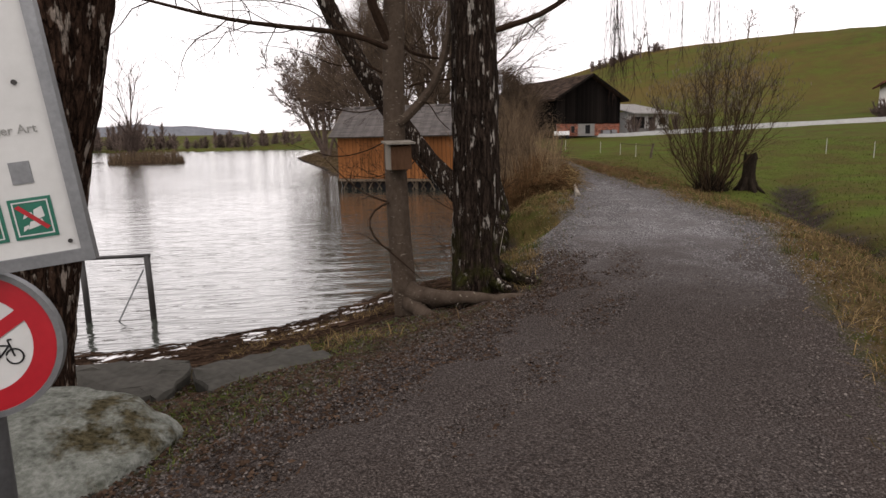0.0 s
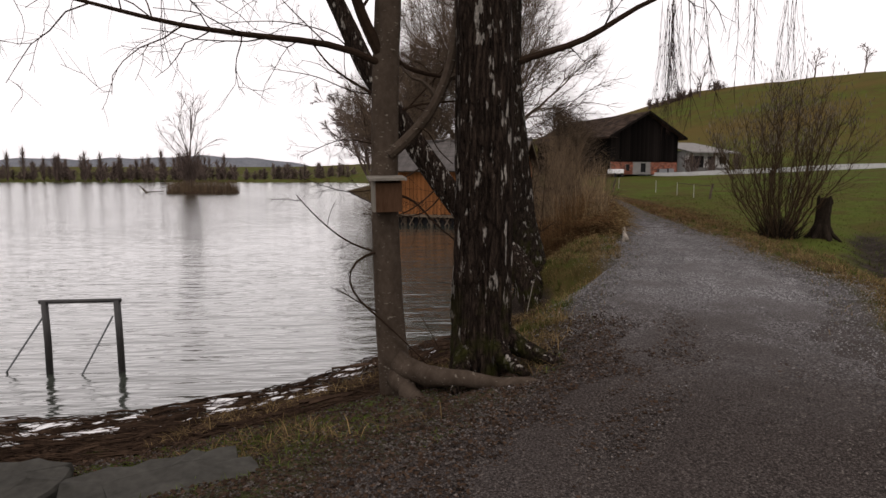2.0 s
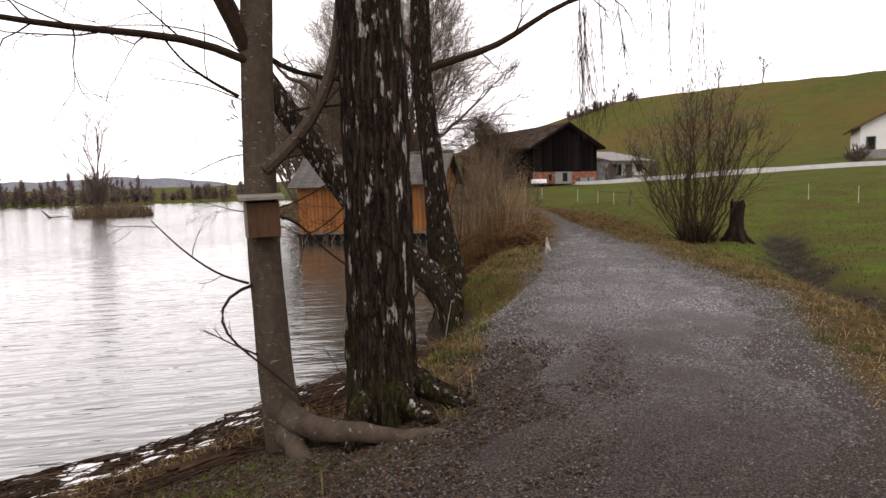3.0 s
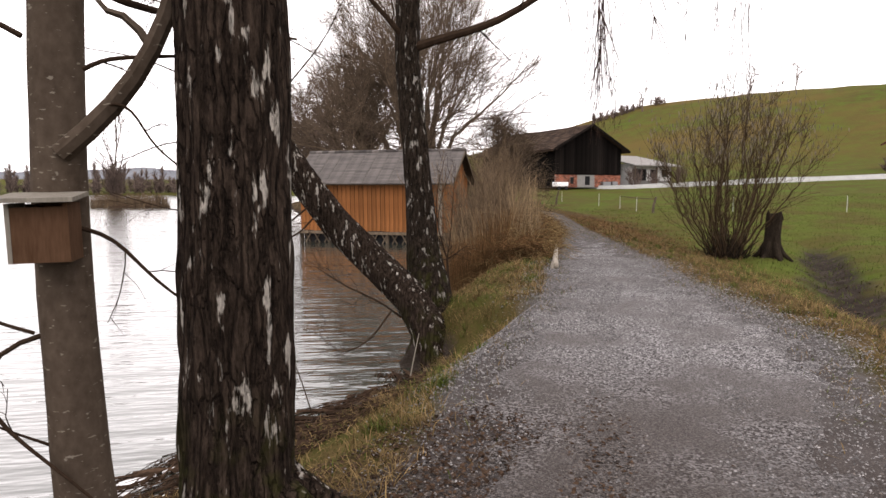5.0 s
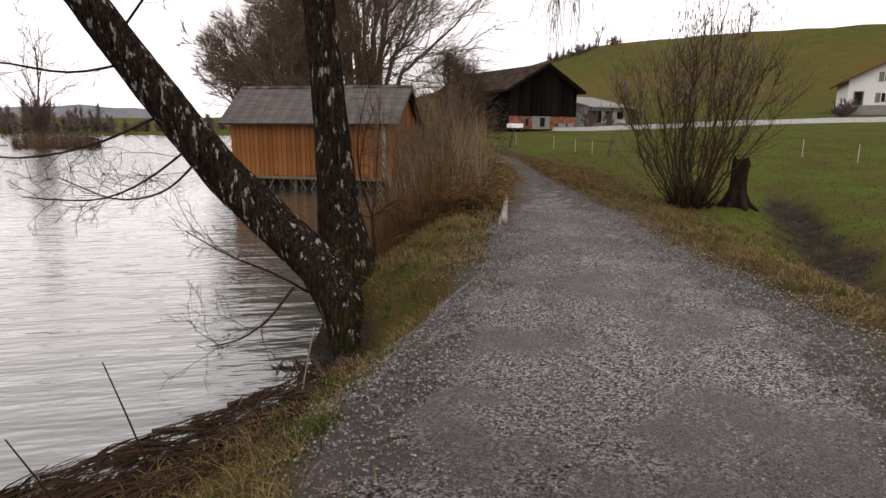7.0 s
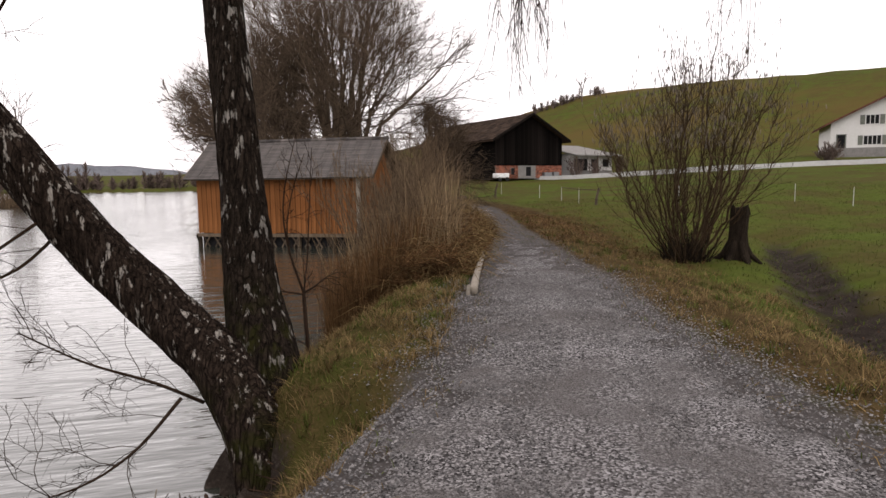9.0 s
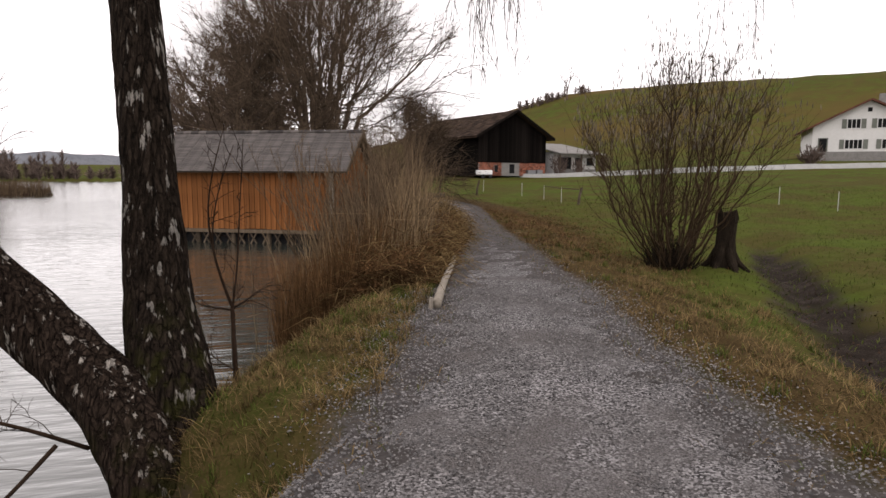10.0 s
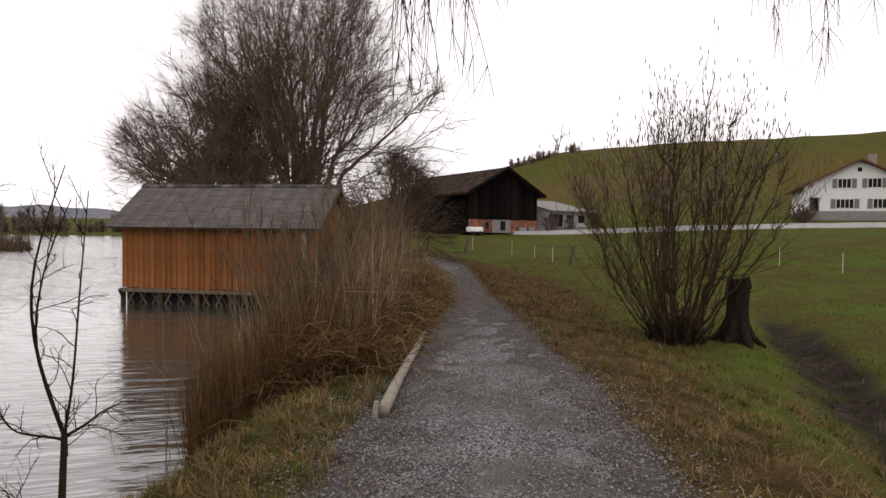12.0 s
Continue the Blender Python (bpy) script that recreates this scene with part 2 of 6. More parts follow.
def ground_material():
    m, n, l, b = material("ground_cover", 0.97, 0.01)
    v = coords(n, l)
    big, mid, fine = noise_tex(n, l, v, 0.35, 4), noise_tex(n, l, v, 2.6, 5), noise_tex(n, l, v, 38, 5, 0.7)
    tone = mixc(n, l, 0.5, mid, fine)
    green = ramp(n, l, tone, [(0.3, (0.021, 0.037, 0.0055)), (0.7, (0.075, 0.11, 0.018))])
    olive = ramp(n, l, tone, [(0.3, (0.0308, 0.0308, 0.00851)), (0.7, (0.0709, 0.0639, 0.0208))])
    straw = ramp(n, l, tone, [(0.32, (0.017, 0.0115, 0.0052)), (0.5, (0.047, 0.0315, 0.0142)), (0.7, (0.125, 0.086, 0.038))])
    mud = ramp(n, l, tone, [(0.34, (0.006, 0.005, 0.004)), (0.52, (0.028, 0.022, 0.018)), (0.7, (0.075, 0.062, 0.054))])
    gravel = ramp(n, l, tone, [(0.3, (0.0355, 0.0312, 0.0293)), (0.7, (0.104, 0.0946, 0.092))])
    # leaf mould near the start, its darkness partly painted tree shade
    shaded_mould = ramp(n, l, noise_tex(n, l, v, 80, 6, 0.8), [(0.38, (0.009, 0.007, 0.006)), (0.52, (0.043, 0.034, 0.03)), (0.66, (0.16, 0.138, 0.127))])
    shade, reach = n.new("ShaderNodeVectorMath"), n.new("ShaderNodeMapRange")
    shade.operation = "DISTANCE"
    shade.inputs[1].default_value = (0.3, 3.6, 0)
    l.new(v, shade.inputs[0])
    l.new(shade.outputs["Value"], reach.inputs["Value"])
    reach.inputs["From Min"].default_value, reach.inputs["From Max"].default_value = 3.0, 7.8
    reach.inputs["To Min"].default_value, reach.inputs["To Max"].default_value = 0.95, 0.0
    gravel = mixc(n, l, reach.outputs[0], gravel, shaded_mould)
    zone = n.new("ShaderNodeAttribute")
    zone.attribute_name = "zone"
    sep = n.new("ShaderNodeSeparateColor")
    l.new(zone.outputs["Color"], sep.inputs[0])

    def soft(sock):
        a = n.new("ShaderNodeMath")
        a.operation = "ADD"
        l.new(sock, a.inputs[0])
        l.new(mixc(n, l, 0.5, mid, fine), a.inputs[1])
        return ramp(n, l, a.outputs[0], [(0.72, (0, 0, 0)), (1.0, (1, 1, 1))])

    col = mixc(n, l, ramp(n, l, big, [(0.38, (0, 0, 0)), (0.58, (1, 1, 1))]), green, olive)
    broad = noise_tex(n, l, coords(n, l, (0.3, 1, 1)), 0.035, 4)
    # drier, browner turf up on the hill
    tc, sz, up, dry = n.new("ShaderNodeTexCoord"), n.new("ShaderNodeSeparateXYZ"), n.new("ShaderNodeMapRange"), n.new("ShaderNodeMath")
    l.new(tc.outputs["Object"], sz.inputs[0])
    l.new(sz.outputs["Z"], up.inputs["Value"])
    up.inputs["From Min"].default_value, up.inputs["From Max"].default_value, up.inputs["To Min"].default_value = 2.0, 14.0, 0.25
    dry.operation = "MULTIPLY"
    l.new(up.outputs[0], dry.inputs[0])
    l.new(ramp(n, l, broad, [(0.36, (0.12, 0.12, 0.12)), (0.58, (0.95, 0.95, 0.95))]), dry.inputs[1])
    col = mixc(n, l, dry.outputs[0], col, (0.082, 0.058, 0.02))
    col = mixc(n, l, soft(sep.outputs[0]), col, straw)
    col = mixc(n, l, soft(sep.outputs[1]), col, mud)
    col = mixc(n, l, soft(sep.outputs[2]), col, gravel)
    l.new(col, b.inputs["Base Color"])
    bump(n, l, b, tone, 0.6, 0.03)
    return m


def gravel_material():
    m, n, l, b = material("gravel", 0.94, 0.03)
    v = coords(n, l)
    cell = n.new("ShaderNodeTexVoronoi")
    cell.inputs["Scale"].default_value = 75
    l.new(v, cell.inputs["Vector"])
    sep = n.new("ShaderNodeSeparateColor")
    l.new(cell.outputs["Color"], sep.inputs[0])
    stone = ramp(n, l, sep.outputs[0], [(0.0, (0.012, 0.011, 0.011)), (0.5, (0.11, 0.104, 0.105)), (1.0, (0.38, 0.366, 0.37))])
    worn = ramp(n, l, noise_tex(n, l, v, 95, 5, 0.8), [(0.36, (0.026, 0.024, 0.023)), (0.5, (0.1, 0.092, 0.09)), (0.66, (0.25, 0.236, 0.232))])
    patch = noise_tex(n, l, v, 0.9, 5, 0.6)
    col = mixc(n, l, ramp(n, l, patch, [(0.44, (0, 0, 0)), (0.6, (1, 1, 1))]), stone, worn)
    damp = ramp(n, l, noise_tex(n, l, v, 0.35, 3), [(0.35, (0.84, 0.82, 0.8)), (0.62, (1, 1, 1))])
    # soil and leaf mould trodden into the gravel, plus painted shade of the overhanging trees
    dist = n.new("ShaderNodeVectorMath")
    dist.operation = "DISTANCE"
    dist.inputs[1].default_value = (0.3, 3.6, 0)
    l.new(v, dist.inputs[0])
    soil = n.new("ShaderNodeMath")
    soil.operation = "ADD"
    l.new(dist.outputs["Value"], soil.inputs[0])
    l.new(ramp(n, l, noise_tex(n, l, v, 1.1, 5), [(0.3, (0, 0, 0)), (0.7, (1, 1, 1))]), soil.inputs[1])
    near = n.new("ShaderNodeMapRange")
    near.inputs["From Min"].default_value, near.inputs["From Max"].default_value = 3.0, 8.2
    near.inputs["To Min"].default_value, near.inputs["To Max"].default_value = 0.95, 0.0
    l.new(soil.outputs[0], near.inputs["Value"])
    shaded_earth = ramp(n, l, noise_tex(n, l, v, 80, 6, 0.8), [(0.38, (0.008, 0.0062, 0.0054)), (0.52, (0.045, 0.036, 0.032)), (0.66, (0.17, 0.147, 0.135))])
    col = mixc(n, l, near.outputs[0], col, shaded_earth)
    col = mixc(n, l, 1.0, col, damp, "MULTIPLY")
    l.new(col, b.inputs["Base Color"])
    bump(n, l, b, cell.outputs["Distance"], 1.0, 0.014)
    return m


def water_material():
    m, n, l, b = material("lake_water", 0.1, 1.0)
    b.inputs["IOR"].default_value = 1.5
    b.inputs["Base Color"].default_value = (0.034, 0.039, 0.031, 1)
    v = coords(n, l, (0.34, 1.9, 1), turn=(0, 0, radians(-12)))
    a = noise_tex(n, l, v, 1.5, 2, 0.5)
    c = noise_tex(n, l, coords(n, l, (0.9, 3.2, 1), turn=(0, 0, radians(-20))), 2.6, 2, 0.5)
    d = noise_tex(n, l, coords(n, l, (0.05, 0.05, 1)), 1.0, 2)
    h = mixc(n, l, 0.25, a, c)
    bp = n.new("ShaderNodeBump")
    bp.inputs["Distance"].default_value = 0.085
    lee, calm = n.new("ShaderNodeVectorMath"), n.new("ShaderNodeMapRange")
    lee.operation = "DISTANCE"
    lee.inputs[1].default_value = (4.5, 25.0, WATER)
    l.new(coords(n, l), lee.inputs[0])
    l.new(lee.outputs["Value"], calm.inputs["Value"])
    calm.inputs["From Min"].default_value, calm.inputs["From Max"].default_value, calm.inputs["To Min"].default_value = 5.0, 17.0, 0.8
    l.new(mixc(n, l, 1.0, ramp(n, l, d, [(0.3, (0.45, 0.45, 0.45)), (0.7, (0.9, 0.9, 0.9))]), calm.outputs[0], "MULTIPLY"), bp.inputs["Strength"])
    l.new(h, bp.inputs["Height"])
    l.new(bp.outputs[0], b.inputs["Normal"])
    b.inputs["Coat Weight"].default_value, b.inputs["Coat Roughness"].default_value, b.inputs["Coat IOR"].default_value = 0.55, 0.1, 1.5
    l.new(bp.outputs[0], b.inputs["Coat Normal"])
    return m


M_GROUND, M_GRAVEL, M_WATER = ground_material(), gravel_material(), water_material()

# ---- mesh helpers ----


class Geo:
    """Gathers vertices and faces of one mesh."""

    def __init__(self):
        self.v, self.f, self.k = [], [], 0

    def add(self, verts, faces):
        verts = np.asarray(verts, float)
        self.v.append(verts)
        self.f.extend([tuple(i + self.k for i in f) for f in faces])
        self.k += len(verts)
        return self

    def box(self, x0, y0, z0, x1, y1, z1, m=None):
        p = [(x, y, z) for x in (x0, x1) for y in (y0, y1) for z in (z0, z1)]
        if m is not None:
            p = [m @ Vector(q) for q in p]
        return self.add([tuple(q) for q in p], [(0, 1, 3, 2), (4, 6, 7, 5), (0, 4, 5, 1), (2, 3, 7, 6), (0, 2, 6, 4), (1, 5, 7, 3)])

    def tube(self, pts, radii, sides=6, cap=True, rough=0.0):
        pts = np.asarray(pts, float)
        n = len(pts)
        tang = np.gradient(pts, axis=0)
        tang /= np.linalg.norm(tang, axis=1)[:, None] + 1e-9
        ref = np.array((0.0, 0, 1)) if abs(tang[:, 2]).mean() < 0.8 else np.array((1.0, 0, 0))
        a = np.cross(tang, ref)
        a /= np.linalg.norm(a, axis=1)[:, None] + 1e-9
        c = np.cross(tang, a)
        ang = np.arange(sides) * 2 * math.pi / sides
        r = np.asarray(radii, float)[:, None] * (1 + rough * rng.uniform(-1, 1, (n, sides)) if rough else np.ones((n, sides)))
        ring = pts[:, None, :] + r[..., None] * (np.cos(ang)[None, :, None] * a[:, None, :] + np.sin(ang)[None, :, None] * c[:, None, :])
        k, fs = self.k, self.f
        for i in range(n - 1):
            for j in range(sides):
                j2 = (j + 1) % sides
                fs.append((k + i * sides + j, k + i * sides + j2, k + (i + 1) * sides + j2, k + (i + 1) * sides + j))
        if cap and sides > 3:
            fs.append(tuple(k + (n - 1) * sides + j for j in range(sides)))
            fs.append(tuple(k + j for j in reversed(range(sides))))
        self.v.append(ring.reshape(-1, 3))
        self.k += n * sides
        return self

    def twigs(self, p, d, length, radius, curl=0.25, droop=0.0, bends=2):
        """Many thin three-sided twigs at once: starts, directions, lengths."""
        p, d, length = np.asarray(p, float), np.asarray(d, float), np.asarray(length, float)[:, None]
        n, m = len(p), bends + 1
        pts, q = [p], d
        for _ in range(bends):
            q = q + rng.normal(0, curl, (n, 3)) + (0, 0, -droop)
            q = q / np.linalg.norm(q, axis=1)[:, None]
            pts.append(pts[-1] + q * length / bends)
        self.trace = np.stack(pts, 1)
        a = np.cross(q, np.array((0.31, 0.52, 0.79)))
        a /= np.linalg.norm(a, axis=1)[:, None] + 1e-9
        c = np.cross(q, a)
        ang = np.arange(3) * 2 * math.pi / 3
        ring = a[:, None, :] * np.cos(ang)[None, :, None] + c[:, None, :] * np.sin(ang)[None, :, None]
        rad = np.linspace(1.0, 0.35, m) * radius
        v = np.stack(pts, 1)[:, :, None, :] + ring[:, None, :, :] * rad[None, :, None, None]
        k = self.k + np.arange(n)[:, None] * 3 * m
        quads = np.array([(i * 3 + j, i * 3 + (j + 1) % 3, i * 3 + 3 + (j + 1) % 3, i * 3 + 3 + j) for i in range(bends) for j in range(3)])
        self.f.extend((k[:, None, :] + quads[None]).reshape(-1, 4).tolist())
        self.v.append(v.reshape(-1, 3))
        self.k += n * 3 * m
        return pts[-1]

    def mesh(self, name, mat, smooth=False):
        me = bpy.data.meshes.new(name)
        me.from_pydata(np.concatenate(self.v).tolist() if self.v else [], [], self.f)
        me.materials.append(mat)
        if smooth:
            me.polygons.foreach_set("use_smooth", np.ones(len(me.polygons), bool))
        me.update()
        return me


def part(name, geo, mat, parent=None, label="", at=None, smooth=False):
    me = geo if isinstance(geo, bpy.types.Mesh) else geo.mesh(name, mat, smooth)
    ob = new(name, me)
    if parent is not None:
        ob.parent = parent
    if at is not None:
        ob.matrix_basis = at
    return tagged(ob, label)


def thing(name, m, label, category, group="", kind=""):
    ob = new(name)
    ob.matrix_basis = m
    ob.empty_display_size = 0.1
    return tagged(ob, label, category, group, kind)


def block(bm_name, size, bevel, mat):
    """A bevelled box mesh centred on its base."""
    bm = bmesh.new()
    bmesh.ops.create_cube(bm, size=1)
    bmesh.ops.scale(bm, vec=size, verts=bm.verts)
    bmesh.ops.translate(bm, vec=(0, 0, size[2] / 2), verts=bm.verts)
    if bevel:
        bmesh.ops.bevel(bm, geom=bm.edges[:], offset=bevel, segments=1, affect="EDGES")
    me = bpy.data.meshes.new(bm_name)
    bm.to_mesh(me)
    bm.free()
    me.materials.append(mat)
    return me


def smooth01(t):
    t = np.clip(t, 0, 1)
    return t * t * (3 - 2 * t)


def wobble(x, y, s, seed=0.0):
    """Cheap smooth noise of about +-1, for arrays."""
    x, y = np.asarray(x, float) * s + seed * 7.1, np.asarray(y, float) * s - seed * 3.7
    return (np.sin(x * 1.7 + 1.3 * np.sin(y * 1.1)) + np.sin(y * 1.9 + 1.7 * np.sin(x * 0.8 + 2)) + 0.6 * np.sin(x * 3.1 - y * 2.7 + seed)) / 2.6


# ---- lie of the land ----
EDGE_L = np.array([(-4.9, -6), (-3.6, -0.3), (-2.6, 1.7), (-1.5, 3.6), (-0.05, 5.1), (1.2, 6.6), (1.75, 8.4), (2.1, 9.6), (2.96, 11.4), (3.96, 13.1), (4.5, 14.8), (5.25, 16.7), (6.6, 20.4), (8.4, 25.3), (10.6, 35.4), (12.2, 44), (12.0, 60), (9, 90)])
EDGE_R = np.array([(-1.4, -6), (0.0, 0), (1.95, 3.6), (3.85, 7.0), (5.6, 10.0), (6.35, 14.0), (7.1, 16.5), (8.1, 20.7), (9.1, 25.2), (11.1, 32.5), (13.2, 40.6), (14.0, 46), (14.0, 60), (11, 90)])
SHORE = np.array([(-60, 2.5), (-12, 6.9), (-6, 7.7), (-4.1, 7.95), (-3.1, 8.0), (-2.3, 8.35), (-1.2, 8.95), (-0.5, 9.65), (0.1, 10.45), (0.9, 11.1), (1.5, 11.6), (2.1, 12.1), (2.22, 12.7), (1.75, 13.15), (2.0, 14.3), (2.6, 15.3), (3.0, 16.3), (3.55, 17.3), (4.1, 18.2), (4.8, 19.4), (5.2, 22), (5.6, 25), (6.4, 29), (7.6, 33), (8.3, 38), (6.5, 41.5), (1, 44), (-2, 50), (-3, 62), (-6, 84), (-9, 110), (-2, 150), (-10, 210), (-24, 262), (-120, 268), (-320, 262), (-420, 200), (-420, 0)])


DITCH_Y, DITCH_D = [0, 9.6, 13.7, 16.4, 20.4, 26], [1.9, 2.2, 3.2, 4.2, 6.2, 9.0]


def seg_dist(x, y, line, closed=False):
    d = np.full(np.shape(x), 1e9)
    pts = list(line) + ([line[0]] if closed else [])
    for (ax, ay), (bx, by) in zip(pts[:-1], pts[1:]):
        ux, uy = bx - ax, by - ay
        t = np.clip(((x - ax) * ux + (y - ay) * uy) / (ux * ux + uy * uy), 0, 1)
        d = np.minimum(d, np.hypot(x - ax - t * ux, y - ay - t * uy))
    return d


def inside(x, y, poly):
    r = np.zeros(np.shape(x), bool)
    for (ax, ay), (bx, by) in zip(poly, np.roll(poly, -1, 0)):
        cross = (ay > y) != (by > y)
        with np.errstate(divide="ignore", invalid="ignore"):
            r ^= cross & (x < (bx - ax) * (y - ay) / (by - ay + 1e-12) + ax)
    return r


def left_x(y):
    return np.interp(y, EDGE_L[:, 1], EDGE_L[:, 0]) + 0.1 * wobble(y, np.asarray(y) * 0.3, 1.5, 11) + 0.05 * wobble(y, np.asarray(y) * 0.2, 4.7, 12)


def right_x(y):
    return np.interp(y, EDGE_R[:, 1], EDGE_R[:, 0]) + 0.14 * wobble(y, np.asarray(y) * 0.3, 1.3, 13) + 0.06 * wobble(y, np.asarray(y) * 0.2, 4.1, 14)


def land(x, y):
    """Height of the ground; arrays. Also distance to the water (minus: in it) and to the path's right edge."""
    x, y = np.asarray(x, float), np.asarray(y, float)
    dl = seg_dist(x, y, SHORE, True)
    wet = inside(x, y, SHORE)
    dr = np.where(x > right_x(y), seg_dist(x, y, EDGE_R), 0)
    dp = np.where(x < left_x(y), seg_dist(x, y, EDGE_L), 0)
    az = np.degrees(np.arctan2(x - 4, y - 10))
    s = np.hypot(x - 4, y - 10)
    rise = 0.034 + 0.026 * smooth01((az - 22) / 22)
    meadow = -0.42 + rise * np.maximum(s - 26, 0) * smooth01((az + 20) / 30) * (1 - 0.6 * smooth01((s - 90) / 60)) + 0.08 * wobble(x, y, 0.12)
    elev = np.interp(az, [-12, 0, 5, 12, 21, 26, 36, 50, 90, 140], [0, 0.012, 0.03, 0.062, 0.106, 0.129, 0.139, 0.139, 0.13, 0.03])
    hill = (1.5 + np.minimum(s, 230) * elev) * smooth01((s - 92) / 138) * smooth01((az + 12) / 10)
    meadow = np.maximum(meadow, 0) * (1 - smooth01((s - 92) / 138)) + np.minimum(meadow, 0) + hill
    far = smooth01((y - 290) / 260) * 9 * smooth01((30 - az) / 40)
    ditch = -0.42 * np.exp(-((dr - np.interp(y, DITCH_Y, DITCH_D)) / 0.8) ** 2) * smooth01((34 - y) / 10)
    verge = smooth01((dr - 0.5) / 2.6)
    base = np.where(dr > 0, 0.0 * (1 - verge) + meadow * verge + ditch, 0.0)
    base = np.where((dr <= 0) & (s > 60), np.maximum(0, meadow) * smooth01((s - 60) / 40), base) + far
    f = np.where(dp > 0, dl / (dl + dp + 1e-6), 1.0)
    f = 1 - (1 - f) ** (1 + 3.4 * smooth01((y - 12.4) / 0.7))
    bank = np.where((dp > 0) & (y < 60), WATER + (0.0 - WATER) * f, np.minimum(base, WATER + 0.25 * dl + 0.05))
    z = np.where(dp > 0, bank, base)
    z = np.where(dp > 0, z + (0.035 * wobble(x, y, 2.3, 1) + 0.025 * wobble(x, y, 5.1, 7)) * np.minimum(dp, 1), z)
    z = z + np.where(dr > 0, (0.035 * wobble(x, y, 1.7, 2) + 0.02 * wobble(x, y, 4.6, 3)) * np.minimum(dr, 1) * (s < 90), 0)
    z = np.where(wet, WATER - np.minimum(0.02 + 0.16 * dl, 1.6), z)
    return z, np.where(wet, -dl, dl), dr, dp


def ground_z(x, y):
    return float(land(np.array([x]), np.array([y]))[0][0])


def spread(lo, hi, step, outer_lo, outer_hi, grow=1.14):
    mid = list(np.arange(lo, hi + 1e-6, step))
    d, p = step, hi
    while p < outer_hi:
        d *= grow
        p += d
        mid.append(p)
    d, p = step, lo
    while p > outer_lo:
        d *= grow
        p -= d
        mid.insert(0, p)
    return np.array(mid)


def build_ground():
    xs, ys = spread(-5, 17, 0.14, -1500, 1500, 1.09), spread(-2, 34, 0.16, -600, 2000, 1.06)
    X, Y = np.meshgrid(xs, ys)
    Z, dw, dr, dp = land(X.ravel(), Y.ravel())
    x, y = X.ravel(), Y.ravel()
    nx, ny = len(xs), len(ys)
    i = np.arange(nx * ny).reshape(ny, nx)
    faces = np.stack([i[:-1, :-1], i[:-1, 1:], i[1:, 1:], i[1:, :-1]], -1).reshape(-1, 4)
    me = bpy.data.meshes.new("ground")
    me.from_pydata(np.stack([x, y, Z], 1).tolist(), [], faces.tolist())
    me.polygons.foreach_set("use_smooth", np.ones(len(me.polygons), bool))
    straw = np.where(dr > 0, 0.62 * np.exp(-((dr - 0.9) / 1.1) ** 2) + 0.85 * np.exp(-((y - 31) / 10) ** 2) * np.exp(-(dr / 4) ** 2), 0)
    straw = np.where((dp > 0) & (y > 8), 0.4, straw)
    straw = np.where((dp > 0) & (y > 17), 0.75, straw)
    mud = np.where(dr > 0, (0.6 + 0.2 * wobble(x, y, 1.4, 16)) * np.exp(-((dr - np.interp(y, DITCH_Y, DITCH_D) - 0.2 * wobble(x, y, 0.8, 17)) / 0.95) ** 2) * smooth01((30 - y) / 8), 0)
    mud = np.where((dp > 0) & (dw < 0.9), np.maximum(mud, 0.8 - np.where(y > 9.5, 1.8, 0.35) * np.maximum(dw, 0)), mud)
    mud = np.where(dw < 0, 1.0, mud)
    gravel = np.where((dp <= 0) & (dr <= 0), 0.9, np.exp(-(np.where(dp > 0, dp, dr) / 0.35) ** 2) * 0.55)
    gravel = np.where((dp > 0) & (y < 8) & (dp < 2.4), np.maximum(gravel, 0.5 - 0.15 * dp), gravel)
    far = np.hypot(x - 4, y - 10) > 120
    for a in (straw, mud, gravel):
        a[far] *= 0.0
    att = me.color_attributes.new("zone", "FLOAT_COLOR", "POINT")
    att.data.foreach_set("color", np.stack([straw, mud, gravel, np.ones_like(x)], 1).astype(np.float32).ravel())
    me.materials.append(M_GROUND)
    me.update()
    tagged(new("ground", me), "green winter meadow, straw-coloured verges and muddy lake bank", "ground", kind="structure")


def build_path():
    """The worn gravel way: its rims dip under the grass so that the edge is ragged."""
    ys = np.concatenate([np.arange(-4, 30, 0.12), np.arange(30, 62, 0.5)])
    cols = 46
    g = Geo()
    P = []
    for y in ys:
        a, b = left_x(y), right_x(y)
        t = np.linspace(-0.12, 1.12, cols)
        P.append(np.stack([a + (b - a) * t, np.full(cols, y), t], 1))
    P = np.array(P)
    x, y, t = P[..., 0].ravel(), P[..., 1].ravel(), P[..., 2].ravel()
    z = land(x, y)[0]
    w = right_x(y) - left_x(y)
    e = np.minimum(t, 1 - t) * w
    z = z + np.where(e > 0.5, 0.018, 0.018 - (0.5 - e) * 0.07) + 0.008 * wobble(x, y, 3.1, 4) + 0.018 * wobble(x, y, 5.3, 5) * (e < 0.6) + 0.02 * smooth01(e / 1.2)
    z -= 0.022 * np.exp(-((t - 0.36) * w / 0.35) ** 2) + 0.018 * np.exp(-((t - 0.66) * w / 0.3) ** 2)
    i = np.arange(len(ys) * cols).reshape(len(ys), cols)
    faces = np.stack([i[:-1, :-1], i[:-1, 1:], i[1:, 1:], i[1:, :-1]], -1).reshape(-1, 4).tolist()
    g.add(np.stack([x, y, z], 1), faces)
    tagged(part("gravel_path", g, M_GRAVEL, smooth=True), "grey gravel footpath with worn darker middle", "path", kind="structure")


